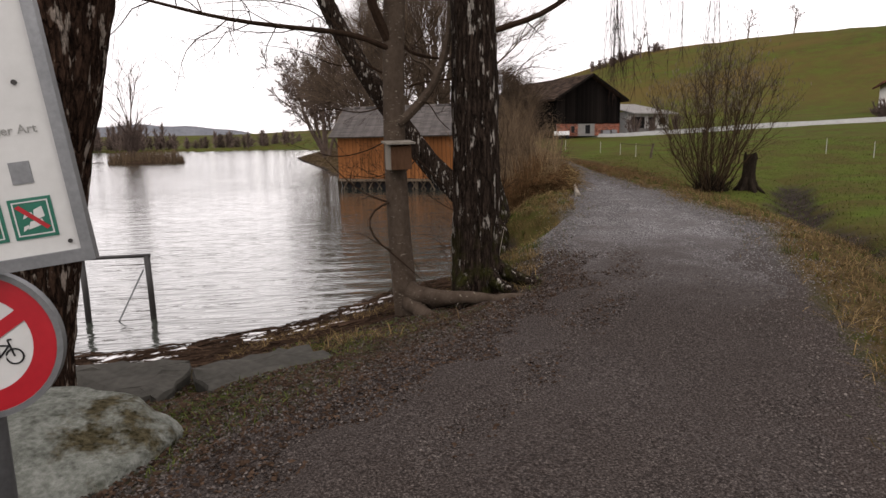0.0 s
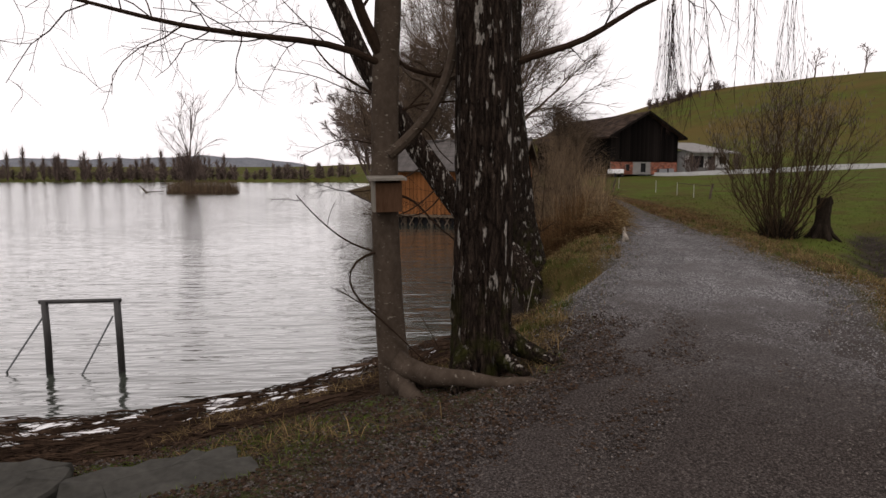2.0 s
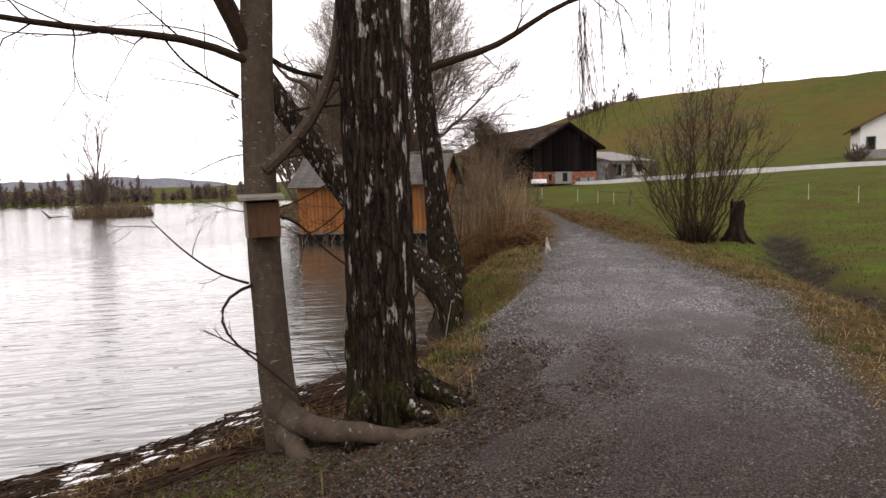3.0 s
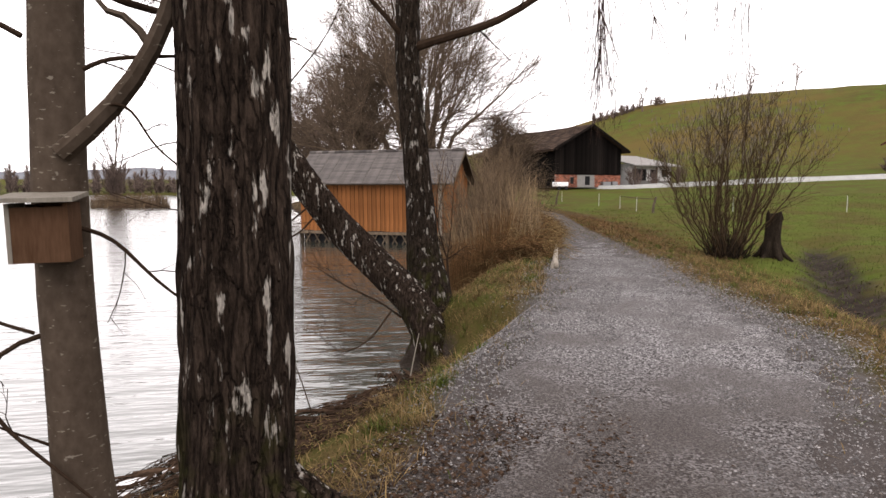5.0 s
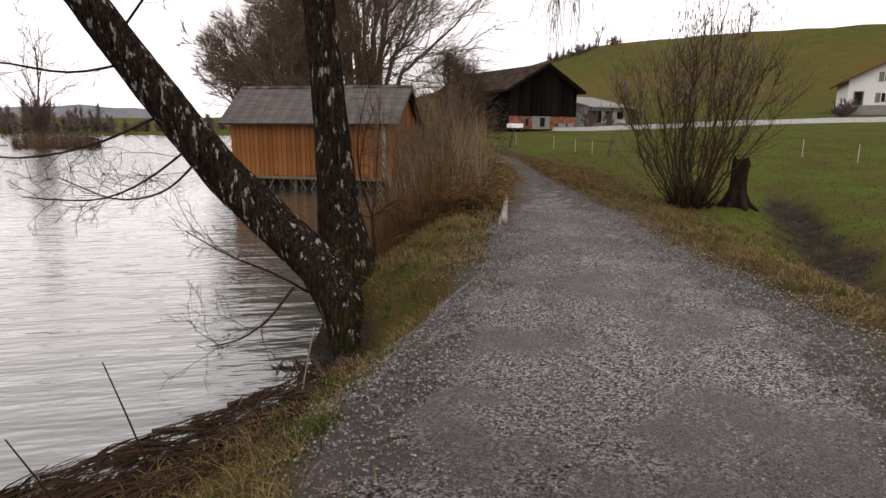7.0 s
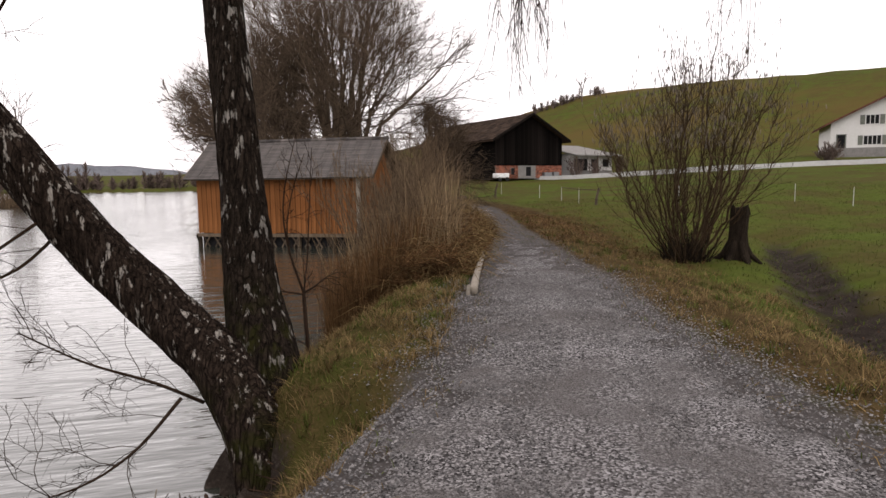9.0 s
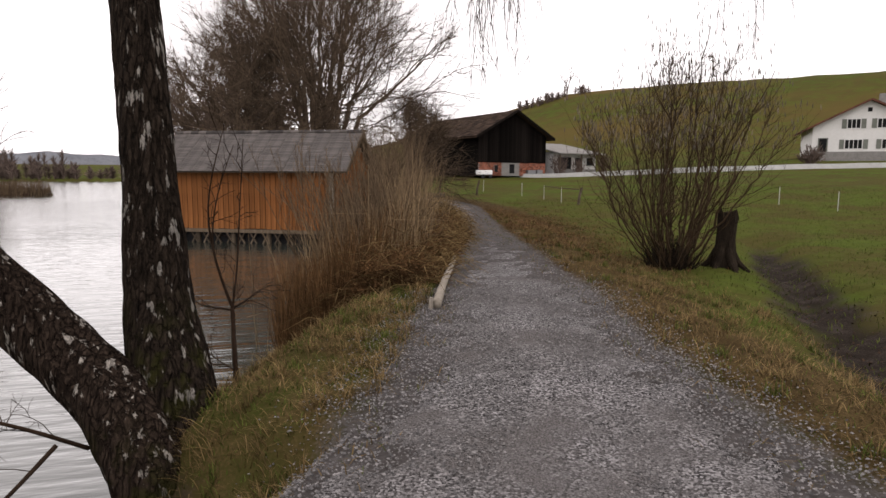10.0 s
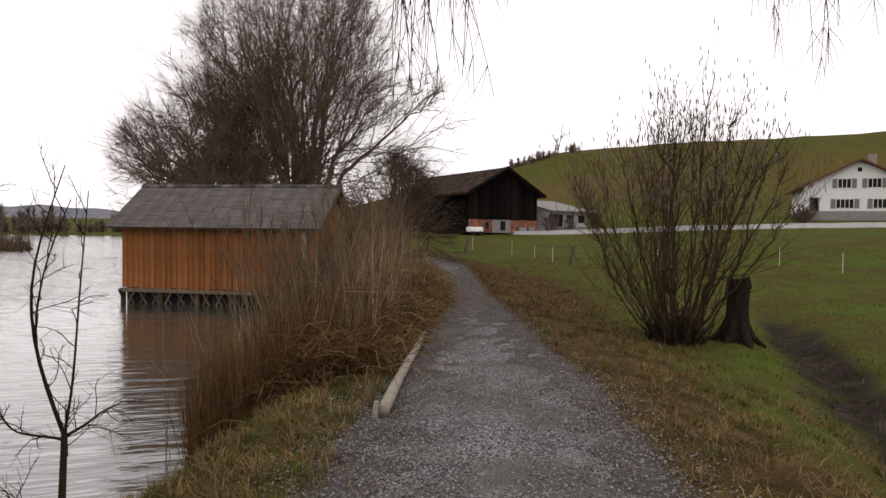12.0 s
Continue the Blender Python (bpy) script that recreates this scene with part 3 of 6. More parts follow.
def build_water():
    g = Geo()
    g.add([(-700, -60, WATER), (11, -60, WATER), (11, 300, WATER), (-700, 300, WATER)], [(0, 1, 2, 3)])
    tagged(part("water", g, M_WATER), "pale grey rippled lake water reflecting the sky", "lake", kind="structure")


build_ground()
build_path()
build_water()

# ---- trees ----


def bend(p, d, length, n, curl, droop=0.0, r=None):
    """Points of a wandering branch."""
    r = r or rng
    pts, d = [np.array(p, float)], np.array(d, float)
    for _ in range(n):
        d = d + r.normal(0, curl, 3) + np.array((0, 0, -droop))
        d /= np.linalg.norm(d)
        pts.append(pts[-1] + d * length / n)
    return np.array(pts), d


def turn_from(d, angle, r=None):
    r = r or rng
    d = np.array(d) / np.linalg.norm(d)
    q = r.normal(0, 1, 3)
    q -= q.dot(d) * d
    q /= np.linalg.norm(q)
    return d * math.cos(angle) + q * math.sin(angle)


def ramify(g, p, d, length, radius, level, kids=(5, 5, 5), curl=0.12, droop=0.0, spread_=0.7, lift=0.0, tip=0.004, ratio=0.62, start=0.25, tips=None, bends=2):
    """A branch with its side branches, down to the last level."""
    n = 5 if level > 0 else 4
    pts, _ = bend(p, d, length, n, curl, droop if level <= 1 else droop * 0.3)
    rad = np.linspace(radius, max(tip, radius * 0.35), n + 1)
    g.tube(pts, rad, 6 if radius > 0.05 else 4 if radius > 0.02 else 3, cap=False)
    if tips is not None and level == 0:
        tips.append(pts[-1])
    if level == 0:
        return
    k = kids[-level] if level <= len(kids) else kids[0]
    if level == 1:
        t = start + (1 - start) * (np.arange(k) + rng.uniform(0.1, 0.9, k)) / k
        f = np.minimum(t * n, n - 0.01)
        a = f.astype(int)
        q = pts[a] + (pts[a + 1] - pts[a]) * (f - a)[:, None]
        dd = np.array([turn_from(pts[i + 1] - pts[i], spread_ * rng.uniform(0.5, 1.3)) for i in a]) + (0, 0, lift)
        ends = g.twigs(q, dd, length * ratio * rng.uniform(0.6, 1.15, k) * (1.15 - 0.5 * t), tip, 0.18, droop, bends)
        if tips is not None:
            tips.extend(ends)
        return
    for i in range(k):
        t = start + (1 - start) * (i + rng.uniform(0.1, 0.9)) / k
        f = t * n
        a = int(min(f, n - 1))
        q = pts[a] + (pts[a + 1] - pts[a]) * (f - a)
        dd = turn_from(pts[a + 1] - pts[a], spread_ * rng.uniform(0.6, 1.3))
        dd[2] += lift
        dd /= np.linalg.norm(dd)
        ramify(g, q, dd, length * ratio * rng.uniform(0.65, 1.15) * (1.15 - 0.5 * t), max(tip, radius * 0.5 * (1.1 - 0.5 * t)), level - 1, kids, curl, droop, spread_, lift, tip, ratio, 0.2, tips, bends)


def path_spline(pts, n):
    pts = np.asarray(pts, float)
    s = np.concatenate([[0], np.cumsum(np.linalg.norm(np.diff(pts, axis=0), axis=1))])
    u = np.linspace(0, s[-1], n)
    out = np.stack([np.interp(u, s, pts[:, k]) for k in range(3)], 1)
    for _ in range(3):
        out[1:-1] = (out[:-2] + 2 * out[1:-1] + out[2:]) / 4
    return out


def trunk_geo(pts, radii, sides=44, n=60, flare=0.0, knobs=0.035):
    """A thick trunk with furrow-sized unevenness and a flared, ridged foot."""
    g = Geo()
    P = path_spline(pts, n)
    rad = np.interp(np.linspace(0, 1, n), np.linspace(0, 1, len(radii)), radii)
    g.tube(P, rad, sides, cap=True)
    v = g.v[-1].reshape(n, sides, 3)
    ang = np.arange(sides) * 2 * math.pi / sides
    h = np.linalg.norm(P - P[0], axis=1)
    ph = rng.uniform(0, 6, 3)
    for i in range(n):
        k = 1 + knobs * (np.sin(ang * 3 + ph[0] + h[i] * 1.2) * 0.8 + np.sin(ang * 7 + ph[1] - h[i] * 2.0) * 0.4)
        # upright plates and cracks in the bark
        k += knobs * np.array([1.5 * noise.noise((math.cos(q) * 6 + ph[0], math.sin(q) * 6, h[i] * 2.2)) + 0.9 * noise.noise((math.cos(q) * 13, math.sin(q) * 13 + ph[1], h[i] * 6)) for q in ang])
        k += flare * math.exp(-h[i] / 0.22) * (0.7 + 0.5 * np.sin(ang * 5 + ph[2]))
        v[i] = P[i] + (v[i] - P[i]) * k[:, None]
    g.v[-1] = v.reshape(-1, 3)
    return g


def local(pts, o):
    return np.asarray(pts, float) - np.asarray(o, float)


def tree(name, base, trunk_pts, radii, mat, label, flare=0.3, knobs=0.035, n=60):
    ob = thing(name, Matrix.Translation(base), label, "tree")
    part("trunk", trunk_geo(local(trunk_pts, base), radii, 48, n, flare, knobs), mat, ob, smooth=True)
    return ob


def limb(ob, base, pts, r0, r1, mat, side=0, length=0.8, level=1, kids=(4, 4), droop=0.0, n=14):
    """A limb through the given points, with twigs along it."""
    g = Geo()
    P = path_spline(local(pts, base), n)
    g.tube(P, np.linspace(r0, r1, n), 8, cap=True)
    for i in range(side):
        k = int(n * (0.25 + 0.75 * (i + rng.uniform()) / side)) - 1
        k = max(1, min(k, n - 2))
        ramify(g, P[k], turn_from(P[k + 1] - P[k], rng.uniform(0.5, 1.1)), length * rng.uniform(0.5, 1.2), max(0.004, r1 * 0.8), level, kids, 0.22, droop, 0.8, 0, 0.0022)
    return part("limb", g, mat, ob)


def hanging(ob, base, low, count, length, spread_xy, mat):
    """Thin birch twigs that hang down and end about the given low point."""
    for _ in range(count):
        ln = length * rng.uniform(0.75, 1.1)
        p = np.array(low) + rng.normal(0, 1, 3) * (spread_xy, spread_xy, 0.22) + (rng.normal(0, 0.06), 0, ln)
        pts, _d = bend(local(p, base), (rng.normal(0, 0.05), rng.normal(0, 0.05), -1), ln, 10, 0.055, 0.06)
        g = Geo().tube(pts, np.linspace(0.0042, 0.0016, 11), 3, cap=False)
        k = rng.integers(3, 10, 14)
        g.twigs(pts[k], rng.normal(0, 0.3, (14, 3)) + (0, 0, -0.9), rng.uniform(0.1, 0.3, 14), 0.002, 0.2, 0.25)
        part("hanging_twig", g, mat, ob)


# smooth-barked tree that carries the nest box
AB = (-0.25, 7.7, -0.62)
alder = tree("alder_tree", AB, [(-0.17, 7.68, -0.75), (-0.215, 7.69, -0.45), (-0.27, 7.71, 0.1), (-0.305, 7.73, 1.0), (-0.31, 7.745, 1.5), (-0.3, 7.755, 2.0), (-0.285, 7.77, 2.5), (-0.24, 7.78, 3.4), (-0.16, 7.8, 5)], [0.165, 0.135, 0.124, 0.12, 0.118, 0.116, 0.112, 0.1, 0.08], M_ALDER, "slim smooth grey-brown tree carrying a nest box on the bank", 0.25, 0.02)
limb(alder, AB, [(-0.35, 7.7, 2.46), (-0.44, 7.65, 2.55), (-0.6, 7.65, 2.62), (-0.92, 7.65, 2.615), (-1.38, 7.65, 2.66), (-1.83, 7.65, 2.7), (-2.3, 7.6, 2.78), (-2.9, 7.55, 2.95), (-3.4, 7.5, 3.0)], 0.032, 0.01, M_TWIG, 16, 0.9, 2, (3, 3), 0.06)
limb(alder, AB, [(-0.42, 7.7, 2.2), (-0.6, 7.68, 2.3), (-0.78, 7.66, 2.43), (-0.9, 7.65, 2.59)], 0.014, 0.006, M_TWIG, 3, 0.5, 1, (3, 3), 0.04)
limb(alder, AB, [(-0.27, 7.75, 2.55), (-0.1, 7.85, 2.42), (0.25, 8.1, 2.4), (0.75, 8.7, 2.45)], 0.024, 0.008, M_TWIG, 8, 0.7, 2, (3, 3), 0.06)
limb(alder, AB, [(-0.26, 7.66, 1.66), (-0.15, 7.65, 1.75), (0.02, 7.65, 1.88), (0.14, 7.65, 2.09), (0.26, 7.66, 2.3), (0.34, 7.7, 2.75), (0.4, 7.75, 3.6)], 0.052, 0.03, M_ALDER, 4, 0.7, 1, (4, 4), 0.05)
limb(alder, AB, [(-0.14, 7.66, 2.05), (-0.03, 7.6, 2.09), (0.06, 7.62, 2.1), (0.2, 7.68, 2.12), (0.45, 7.8, 2.16)], 0.012, 0.006, M_TWIG, 2, 0.3, 1, (2, 2))
limb(alder, AB, [(-0.14, 7.66, 1.78), (-0.02, 7.6, 1.91), (0.08, 7.6, 1.88), (0.16, 7.6, 1.7), (0.3, 7.62, 1.58)], 0.008, 0.004, M_TWIG, 2, 0.25, 1, (2, 2))
limb(alder, AB, [(-0.34, 7.72, 2.55), (-0.5, 7.65, 2.85), (-0.62, 7.55, 3.3), (-1.1, 7.4, 3.9)], 0.055, 0.02, M_TWIG, 10, 1.0, 2, (3, 3), 0.08)
limb(alder, AB, [(-0.38, 7.66, 0.8), (-0.45, 7.63, 0.81), (-0.6, 7.62, 0.74), (-0.68, 7.6, 0.57), (-0.6, 7.58, 0.42), (-0.43, 7.56, 0.28), (-0.17, 7.54, 0.04), (0.06, 7.52, -0.2)], 0.013, 0.005, M_TWIG, 2, 0.2, 1, (2, 2))
limb(alder, AB, [(-0.42, 7.65, 0.81), (-0.6, 7.65, 0.87), (-0.75, 7.65, 0.97), (-0.925, 7.65, 1.13), (-1.08, 7.65, 1.31)], 0.01, 0.004, M_TWIG, 3, 0.3, 1, (2, 2))
limb(alder, AB, [(-0.24, 7.66, 1.32), (-0.05, 7.65, 1.28), (0.08, 7.65, 1.11), (0.27, 7.66, 0.93), (0.5, 7.7, 0.8)], 0.012, 0.004, M_TWIG, 4, 0.3, 1, (3, 3), 0.05)
limb(alder, AB, [(-0.38, 7.66, 0.25), (-0.55, 7.6, 0.36), (-0.75, 7.55, 0.5)], 0.008, 0.003, M_TWIG, 3, 0.25, 1, (2, 2))
g = Geo()
for pts_, r0 in (([(-0.2, 7.6, -0.15), (-0.06, 7.4, -0.22), (0.15, 7.1, -0.16), (0.5, 6.8, -0.1), (0.95, 6.64, -0.08)], 0.11), ([(-0.2, 7.6, -0.3), (-0.1, 7.2, -0.36), (0.05, 6.9, -0.34), (0.25, 6.5, -0.3)], 0.1), ([(-0.2, 7.65, -0.35), (0.0, 7.45, -0.42), (0.25, 7.2, -0.35), (0.5, 6.95, -0.28)], 0.09)):
    P_ = path_spline(local(pts_, AB), 14)
    g.tube(P_ + np.array((0, 0, -0.035)) + rng.normal(0, 0.014, (14, 3)), np.linspace(r0, 0.035, 14), 12, rough=0.17)
part("root", g, M_ALDER, alder, smooth=True)

# the thick birch beside the path
BB = (0.55, 7.45, -0.2)
birch = tree("birch_tree", BB, [(0.53, 7.41, -0.45), (0.54, 7.42, 0.0), (0.554, 7.44, 0.6), (0.56, 7.455, 1.2), (0.557, 7.475, 1.9), (0.545, 7.49, 2.6), (0.515, 7.5, 4), (0.495, 7.52, 7)], [0.265, 0.256, 0.246, 0.236, 0.223, 0.208, 0.18, 0.12], M_BIRCH, "thick old birch with cracked black and white bark and mossy foot", 0.4, 0.05, 170)
limb(birch, BB, [(0.4, 7.35, 2.9), (0.8, 7.6, 3.2), (1.5, 8.1, 3.6), (2.4, 8.5, 3.9)], 0.05, 0.015, M_TWIG, 6, 0.9, 2, (3, 3), 0.1)
limb(birch, BB, [(0.4, 7.35, 3.0), (0.1, 7.8, 3.5), (-0.6, 8.3, 4.2)], 0.06, 0.02, M_TWIG, 6, 0.9, 2, (3, 3), 0.1)
g = Geo()
for pts_ in ([(0.66, 7.4, 0.12), (0.86, 7.25, 0.0), (1.08, 7.05, -0.06), (1.25, 6.9, -0.08)], [(0.6, 7.28, 0.08), (0.72, 7.08, -0.08), (0.85, 6.9, -0.12)], [(0.4, 7.3, 0.0), (0.3, 7.08, -0.16), (0.25, 6.9, -0.26)], [(0.7, 7.5, 0.1), (0.95, 7.5, -0.06), (1.15, 7.45, -0.12)]):
    g.tube(path_spline(local(pts_, BB), 10), np.linspace(0.11, 0.03, 10), 10, rough=0.08)
part("root", g, M_BIRCH, birch, smooth=True)

# leaning and upright birches further on
LB = (2.05, 13.2, -0.85)
lean = tree("leaning_birch", LB, [(2.3, 13.0, -1.1), (2.16, 13.1, -0.5), (1.86, 13.38, 0.0), (1.48, 13.58, 0.35), (0.92, 13.72, 0.93), (0.47, 13.71, 1.55), (0.05, 13.68, 2.17), (-0.36, 13.64, 2.78), (-0.755, 13.6, 3.4), (-1.4, 13.7, 4.8), (-1.9, 14, 7)], [0.27, 0.25, 0.235, 0.222, 0.205, 0.188, 0.171, 0.154, 0.137, 0.11, 0.08], M_BIRCH, "birch with dark patched trunk leaning out over the lake", 0.2, 0.055, 150)
for p0, p1, p2, p3 in (((0.75, 13.5, 1.35), (0.3, 13.1, 0.95), (-0.1, 12.9, 0.75), (-0.7, 12.6, 0.85)), ((0.5, 13.6, 1.7), (-0.2, 13.2, 1.3), (-0.9, 12.9, 1.15), (-1.7, 12.6, 1.45)), ((-0.4, 14.1, 3.0), (-0.9, 13.7, 3.0), (-1.5, 13.4, 3.25), (-2.2, 13.1, 3.3)), ((-0.1, 14.0, 2.5), (0.4, 13.6, 3.0), (0.9, 13.2, 3.5), (1.2, 12.8, 4.0)), ((-0.6, 14.2, 3.4), (-1.1, 13.5, 4.0), (-2.0, 13.0, 4.1), (-3.0, 12.5, 3.9)), ((1.75, 12.85, -0.2), (1.5, 12.5, -0.45), (1.25, 12.2, -0.55), (1.0, 11.9, -0.5)), ((1.9, 13.0, -0.3), (1.55, 12.75, 0.0), (1.15, 12.6, 0.2), (0.75, 12.5, 0.5)), ((0.8, 13.5, 1.2), (0.45, 13.3, 0.8), (0.0, 13.1, 0.72), (-0.5, 13.0, 1.0)), ((0.2, 13.5, 2.2), (-0.4, 13.2, 2.0), (-1.0, 12.9, 2.15), (-1.7, 12.7, 1.8))):
    limb(lean, LB, np.array([p0, p1, p2, p3]) + (-0.14, 0.2, 0), 0.016, 0.005, M_TWIG, 12, 0.55, 2, (3, 4), 0.03)
UB = (2.3, 13.4, -0.1)
upright = tree("birch_tree", UB, [(2.36, 13.5, -0.95), (2.3, 13.56, -0.4), (2.21, 13.66, 0.0), (2.15, 13.77, 0.5), (2.12, 13.88, 1.1), (2.095, 13.98, 1.65), (2.06, 14.08, 2.25), (2.02, 14.18, 2.8), (1.978, 14.29, 3.4), (2.0, 14.4, 5), (2.05, 14.5, 7.5)], [0.36, 0.31, 0.235, 0.198, 0.188, 0.184, 0.18, 0.176, 0.172, 0.14, 0.09], M_BIRCH_UP, "upright birch with mossy foot on the lake bank", 0.5, 0.055, 150)
limb(upright, UB, [(1.98, 14.25, 3.6), (2.2, 14.2, 3.75), (2.75, 14.2, 3.83), (3.38, 14.15, 4.0), (3.87, 14.1, 4.36), (4.2, 14.0, 4.6), (4.7, 13.9, 4.85), (5.5, 13.7, 5.0), (6.4, 13.5, 5.1)], 0.075, 0.02, M_TWIG, 7, 0.9, 2, (3, 3), 0.12)
limb(upright, UB, [(2.0, 14.3, 3.7), (1.5, 14.1, 4.2), (0.8, 13.8, 4.7)], 0.05, 0.015, M_TWIG, 7, 0.9, 2, (3, 3), 0.1)
for low, cnt, ln, sp in (((4.49, 12.9, 2.5), 36, 2.0, 0.055), ((4.72, 13.0, 2.85), 5, 1.8, 0.06), ((6.6, 12.9, 2.8), 16, 2.0, 0.08)):
    hanging(upright, UB, low, cnt, ln, sp, M_TWIG_FINE)
for low, cnt, ln, sp in (((1.82, 6.4, 2.05), 5, 1.2, 0.1), ((2.9, 7.6, 2.45), 5, 1.2, 0.12)):
    hanging(birch, BB, low, cnt, ln, sp, M_TWIG_FINE)

# the flaky-barked tree behind the sign
PB = (-3.0, 4.95, -0.4)
poplar = tree("poplar_tree", PB, [(-3.04, 4.9, -0.6), (-2.96, 4.9, 0.15), (-2.87, 4.9, 0.65), (-2.78, 4.9, 1.2), (-2.5, 4.9, 2.35), (-2.34, 4.95, 3.7), (-2.24, 5.0, 7)], [0.3, 0.285, 0.285, 0.29, 0.3, 0.28, 0.2], M_POPLAR, "big tree trunk with flaky reddish-brown bark at the waterside", 0.1, 0.055, 150)
limb(poplar, PB, [(-2.4, 4.95, 3.4), (-2.2, 5.9, 3.4), (-1.8, 6.7, 3.1), (-1.3, 7.0, 2.85)], 0.03, 0.008, M_TWIG, 8, 0.8, 2, (3, 3), 0.12)


def big_tree(name, base, stems, height, label, mat, kids, r0=0.3, spread_=0.6, lean_=0.35, tip=0.012, levels=4, droop=0.02, lift=0.12, ratio=0.58):
    ob = thing(name, Matrix.Translation(base), label, "tree")
    for i in range(stems):
        g, a = Geo(), 2 * math.pi * (i + rng.uniform(0, 0.6)) / stems
        out = lean_ * (0.15 + 1.0 * i / max(1, stems - 1)) if stems > 1 else 0.05
        d = np.array((math.cos(a) * out, math.sin(a) * out, 1.0))
        ramify(g, (math.cos(a) * 0.25, math.sin(a) * 0.25, -0.3), d / np.linalg.norm(d), height * rng.uniform(0.72, 0.92), r0 * rng.uniform(0.7, 1), levels, kids, 0.1, droop, spread_, lift, tip, ratio, 0.22, None, 1)
        part("stem", g, mat, ob)
    return ob


def on_ground(x, y, dz=0.0):
    return (x, y, ground_z(x, y) + dz)


def domed_willow(base, wide, high, stems, label, mat):
    """A bare willow: stems fanning from one foot, each with boughs, side shoots and a haze of fine twigs up to a domed outline."""
    ob = thing("willow_tree", Matrix.Translation(base), label, "tree")
    for i in range(stems):
        a = 2 * math.pi * (i + rng.uniform(0, 0.7)) / stems
        out = rng.uniform(0.1, 1.0)
        end = np.array((math.cos(a) * out * wide * 0.72, math.sin(a) * out * wide * 0.72, high * (0.86 - 0.42 * out ** 2) * rng.uniform(0.85, 1.0)))
        start = np.array((math.cos(a) * 0.3, math.sin(a) * 0.3, -0.4))
        mid = start * 0.5 + end * 0.5 + (-end[0] * 0.14, -end[1] * 0.14, high * 0.06)
        P = path_spline(np.array([start, mid + rng.normal(0, 0.25, 3), end]), 16)
        P[1:-1] += rng.normal(0, 0.09, (14, 3))
        g = Geo().tube(P, np.linspace(0.2, 0.035, 16) * rng.uniform(0.7, 1.1), 7, cap=False)
        # boughs
        n = 15
        k = rng.integers(4, 16, n)
        o = P[k] - (0, 0, high * 0.28)
        d = o / np.linalg.norm(o, axis=1)[:, None] + rng.normal(0, 0.5, (n, 3)) + (0, 0, 0.12)
        d /= np.linalg.norm(d, axis=1)[:, None]
        room = np.clip(1.0 - np.linalg.norm(P[k] / (wide, wide, high), axis=1), 0.12, 0.55)
        g.twigs(P[k], d, room * (wide + high) * 0.5, 0.04, 0.22, -0.06, 6)
        T = g.trace[:, 1:].reshape(-1, 3)
        # side shoots
        n = 130
        k = rng.integers(0, len(T), n)
        o = T[k] - (0, 0, high * 0.3)
        d = o / np.linalg.norm(o, axis=1)[:, None] + rng.normal(0, 0.6, (n, 3))
        d /= np.linalg.norm(d, axis=1)[:, None]
        g.twigs(T[k], d, rng.uniform(0.8, 2.1, n), 0.014, 0.2, -0.04, 4)
        T = g.trace[:, 1:].reshape(-1, 3)
        # fine twigs
        n = 1500
        k = rng.integers(0, len(T), n)
        o = T[k] - (0, 0, high * 0.25)
        d = o / np.linalg.norm(o, axis=1)[:, None] * 0.9 + rng.normal(0, 0.5, (n, 3))
        d /= np.linalg.norm(d, axis=1)[:, None]
        keep = np.linalg.norm(T[k] / (wide, wide, high), axis=1) < 1.02
        g.twigs(T[k][keep], d[keep], rng.uniform(0.5, 1.3, n)[keep], 0.0068, 0.16, 0.0, 2)
        part("stem", g, mat, ob)
    return ob


domed_willow(on_ground(5.6, 46.5), 9.4, 16.3, 25, "large bare many-stemmed willow behind the boathouse", M_WILLOW)
domed_willow(on_ground(1.3, 46.0), 6.0, 11.0, 10, "low spreading bare willow on the bank behind the boathouse", M_WILLOW)
domed_willow(on_ground(10.9, 46.0), 3.4, 6.0, 5, "small bare willow between the boathouse and the barn", M_WILLOW)
for x, y, st, h in ((-3.2, 84, 4, 13), (-1.5, 92, 4, 16), (2.5, 78, 3, 15), (6, 88, 3, 17), (-4, 104, 4, 13)):
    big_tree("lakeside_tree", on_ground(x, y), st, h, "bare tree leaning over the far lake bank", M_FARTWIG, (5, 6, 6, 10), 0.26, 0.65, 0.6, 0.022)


def bush(name, base, stems, height, label, mat, spread_, tipmat=None, kids=(4, 4), r0=0.03, tip=0.004, levels=2, cat="shrub", fork=0.42, curl=0.08):
    ob = thing(name, Matrix.Translation(base), label, cat)
    tips = []
    for i in range(stems):
        g = Geo()
        a = rng.uniform(0, 2 * math.pi)
        out = spread_ * rng.uniform(0.02, 1.0)
        p = (math.cos(a) * out * 0.5, math.sin(a) * out * 0.5, -0.05)
        d = np.array((math.cos(a) * out, math.sin(a) * out, 1.0))
        ramify(g, p, d / np.linalg.norm(d), height * rng.uniform(0.45, 0.85) * (1.1 - 0.25 * out), r0 * rng.uniform(0.45, 1.2), levels, kids, curl, -0.012, fork, 0.22, tip, 0.45, 0.22, tips)
        part("stem", g, mat, ob)
    if tipmat:
        c = Geo()
        for q in tips:
            if rng.uniform() < 0.6:
                c.tube([q, q + (rng.normal(0, 0.008), 0, 0.04), q + (rng.normal(0, 0.015), 0, 0.11)], [0.004, 0.011, 0.003], 4, cap=False)
        tagged(part("catkin_rest", c, tipmat, ob, "small dark catkins at the shoot tips"), kind="stuff")
    return ob


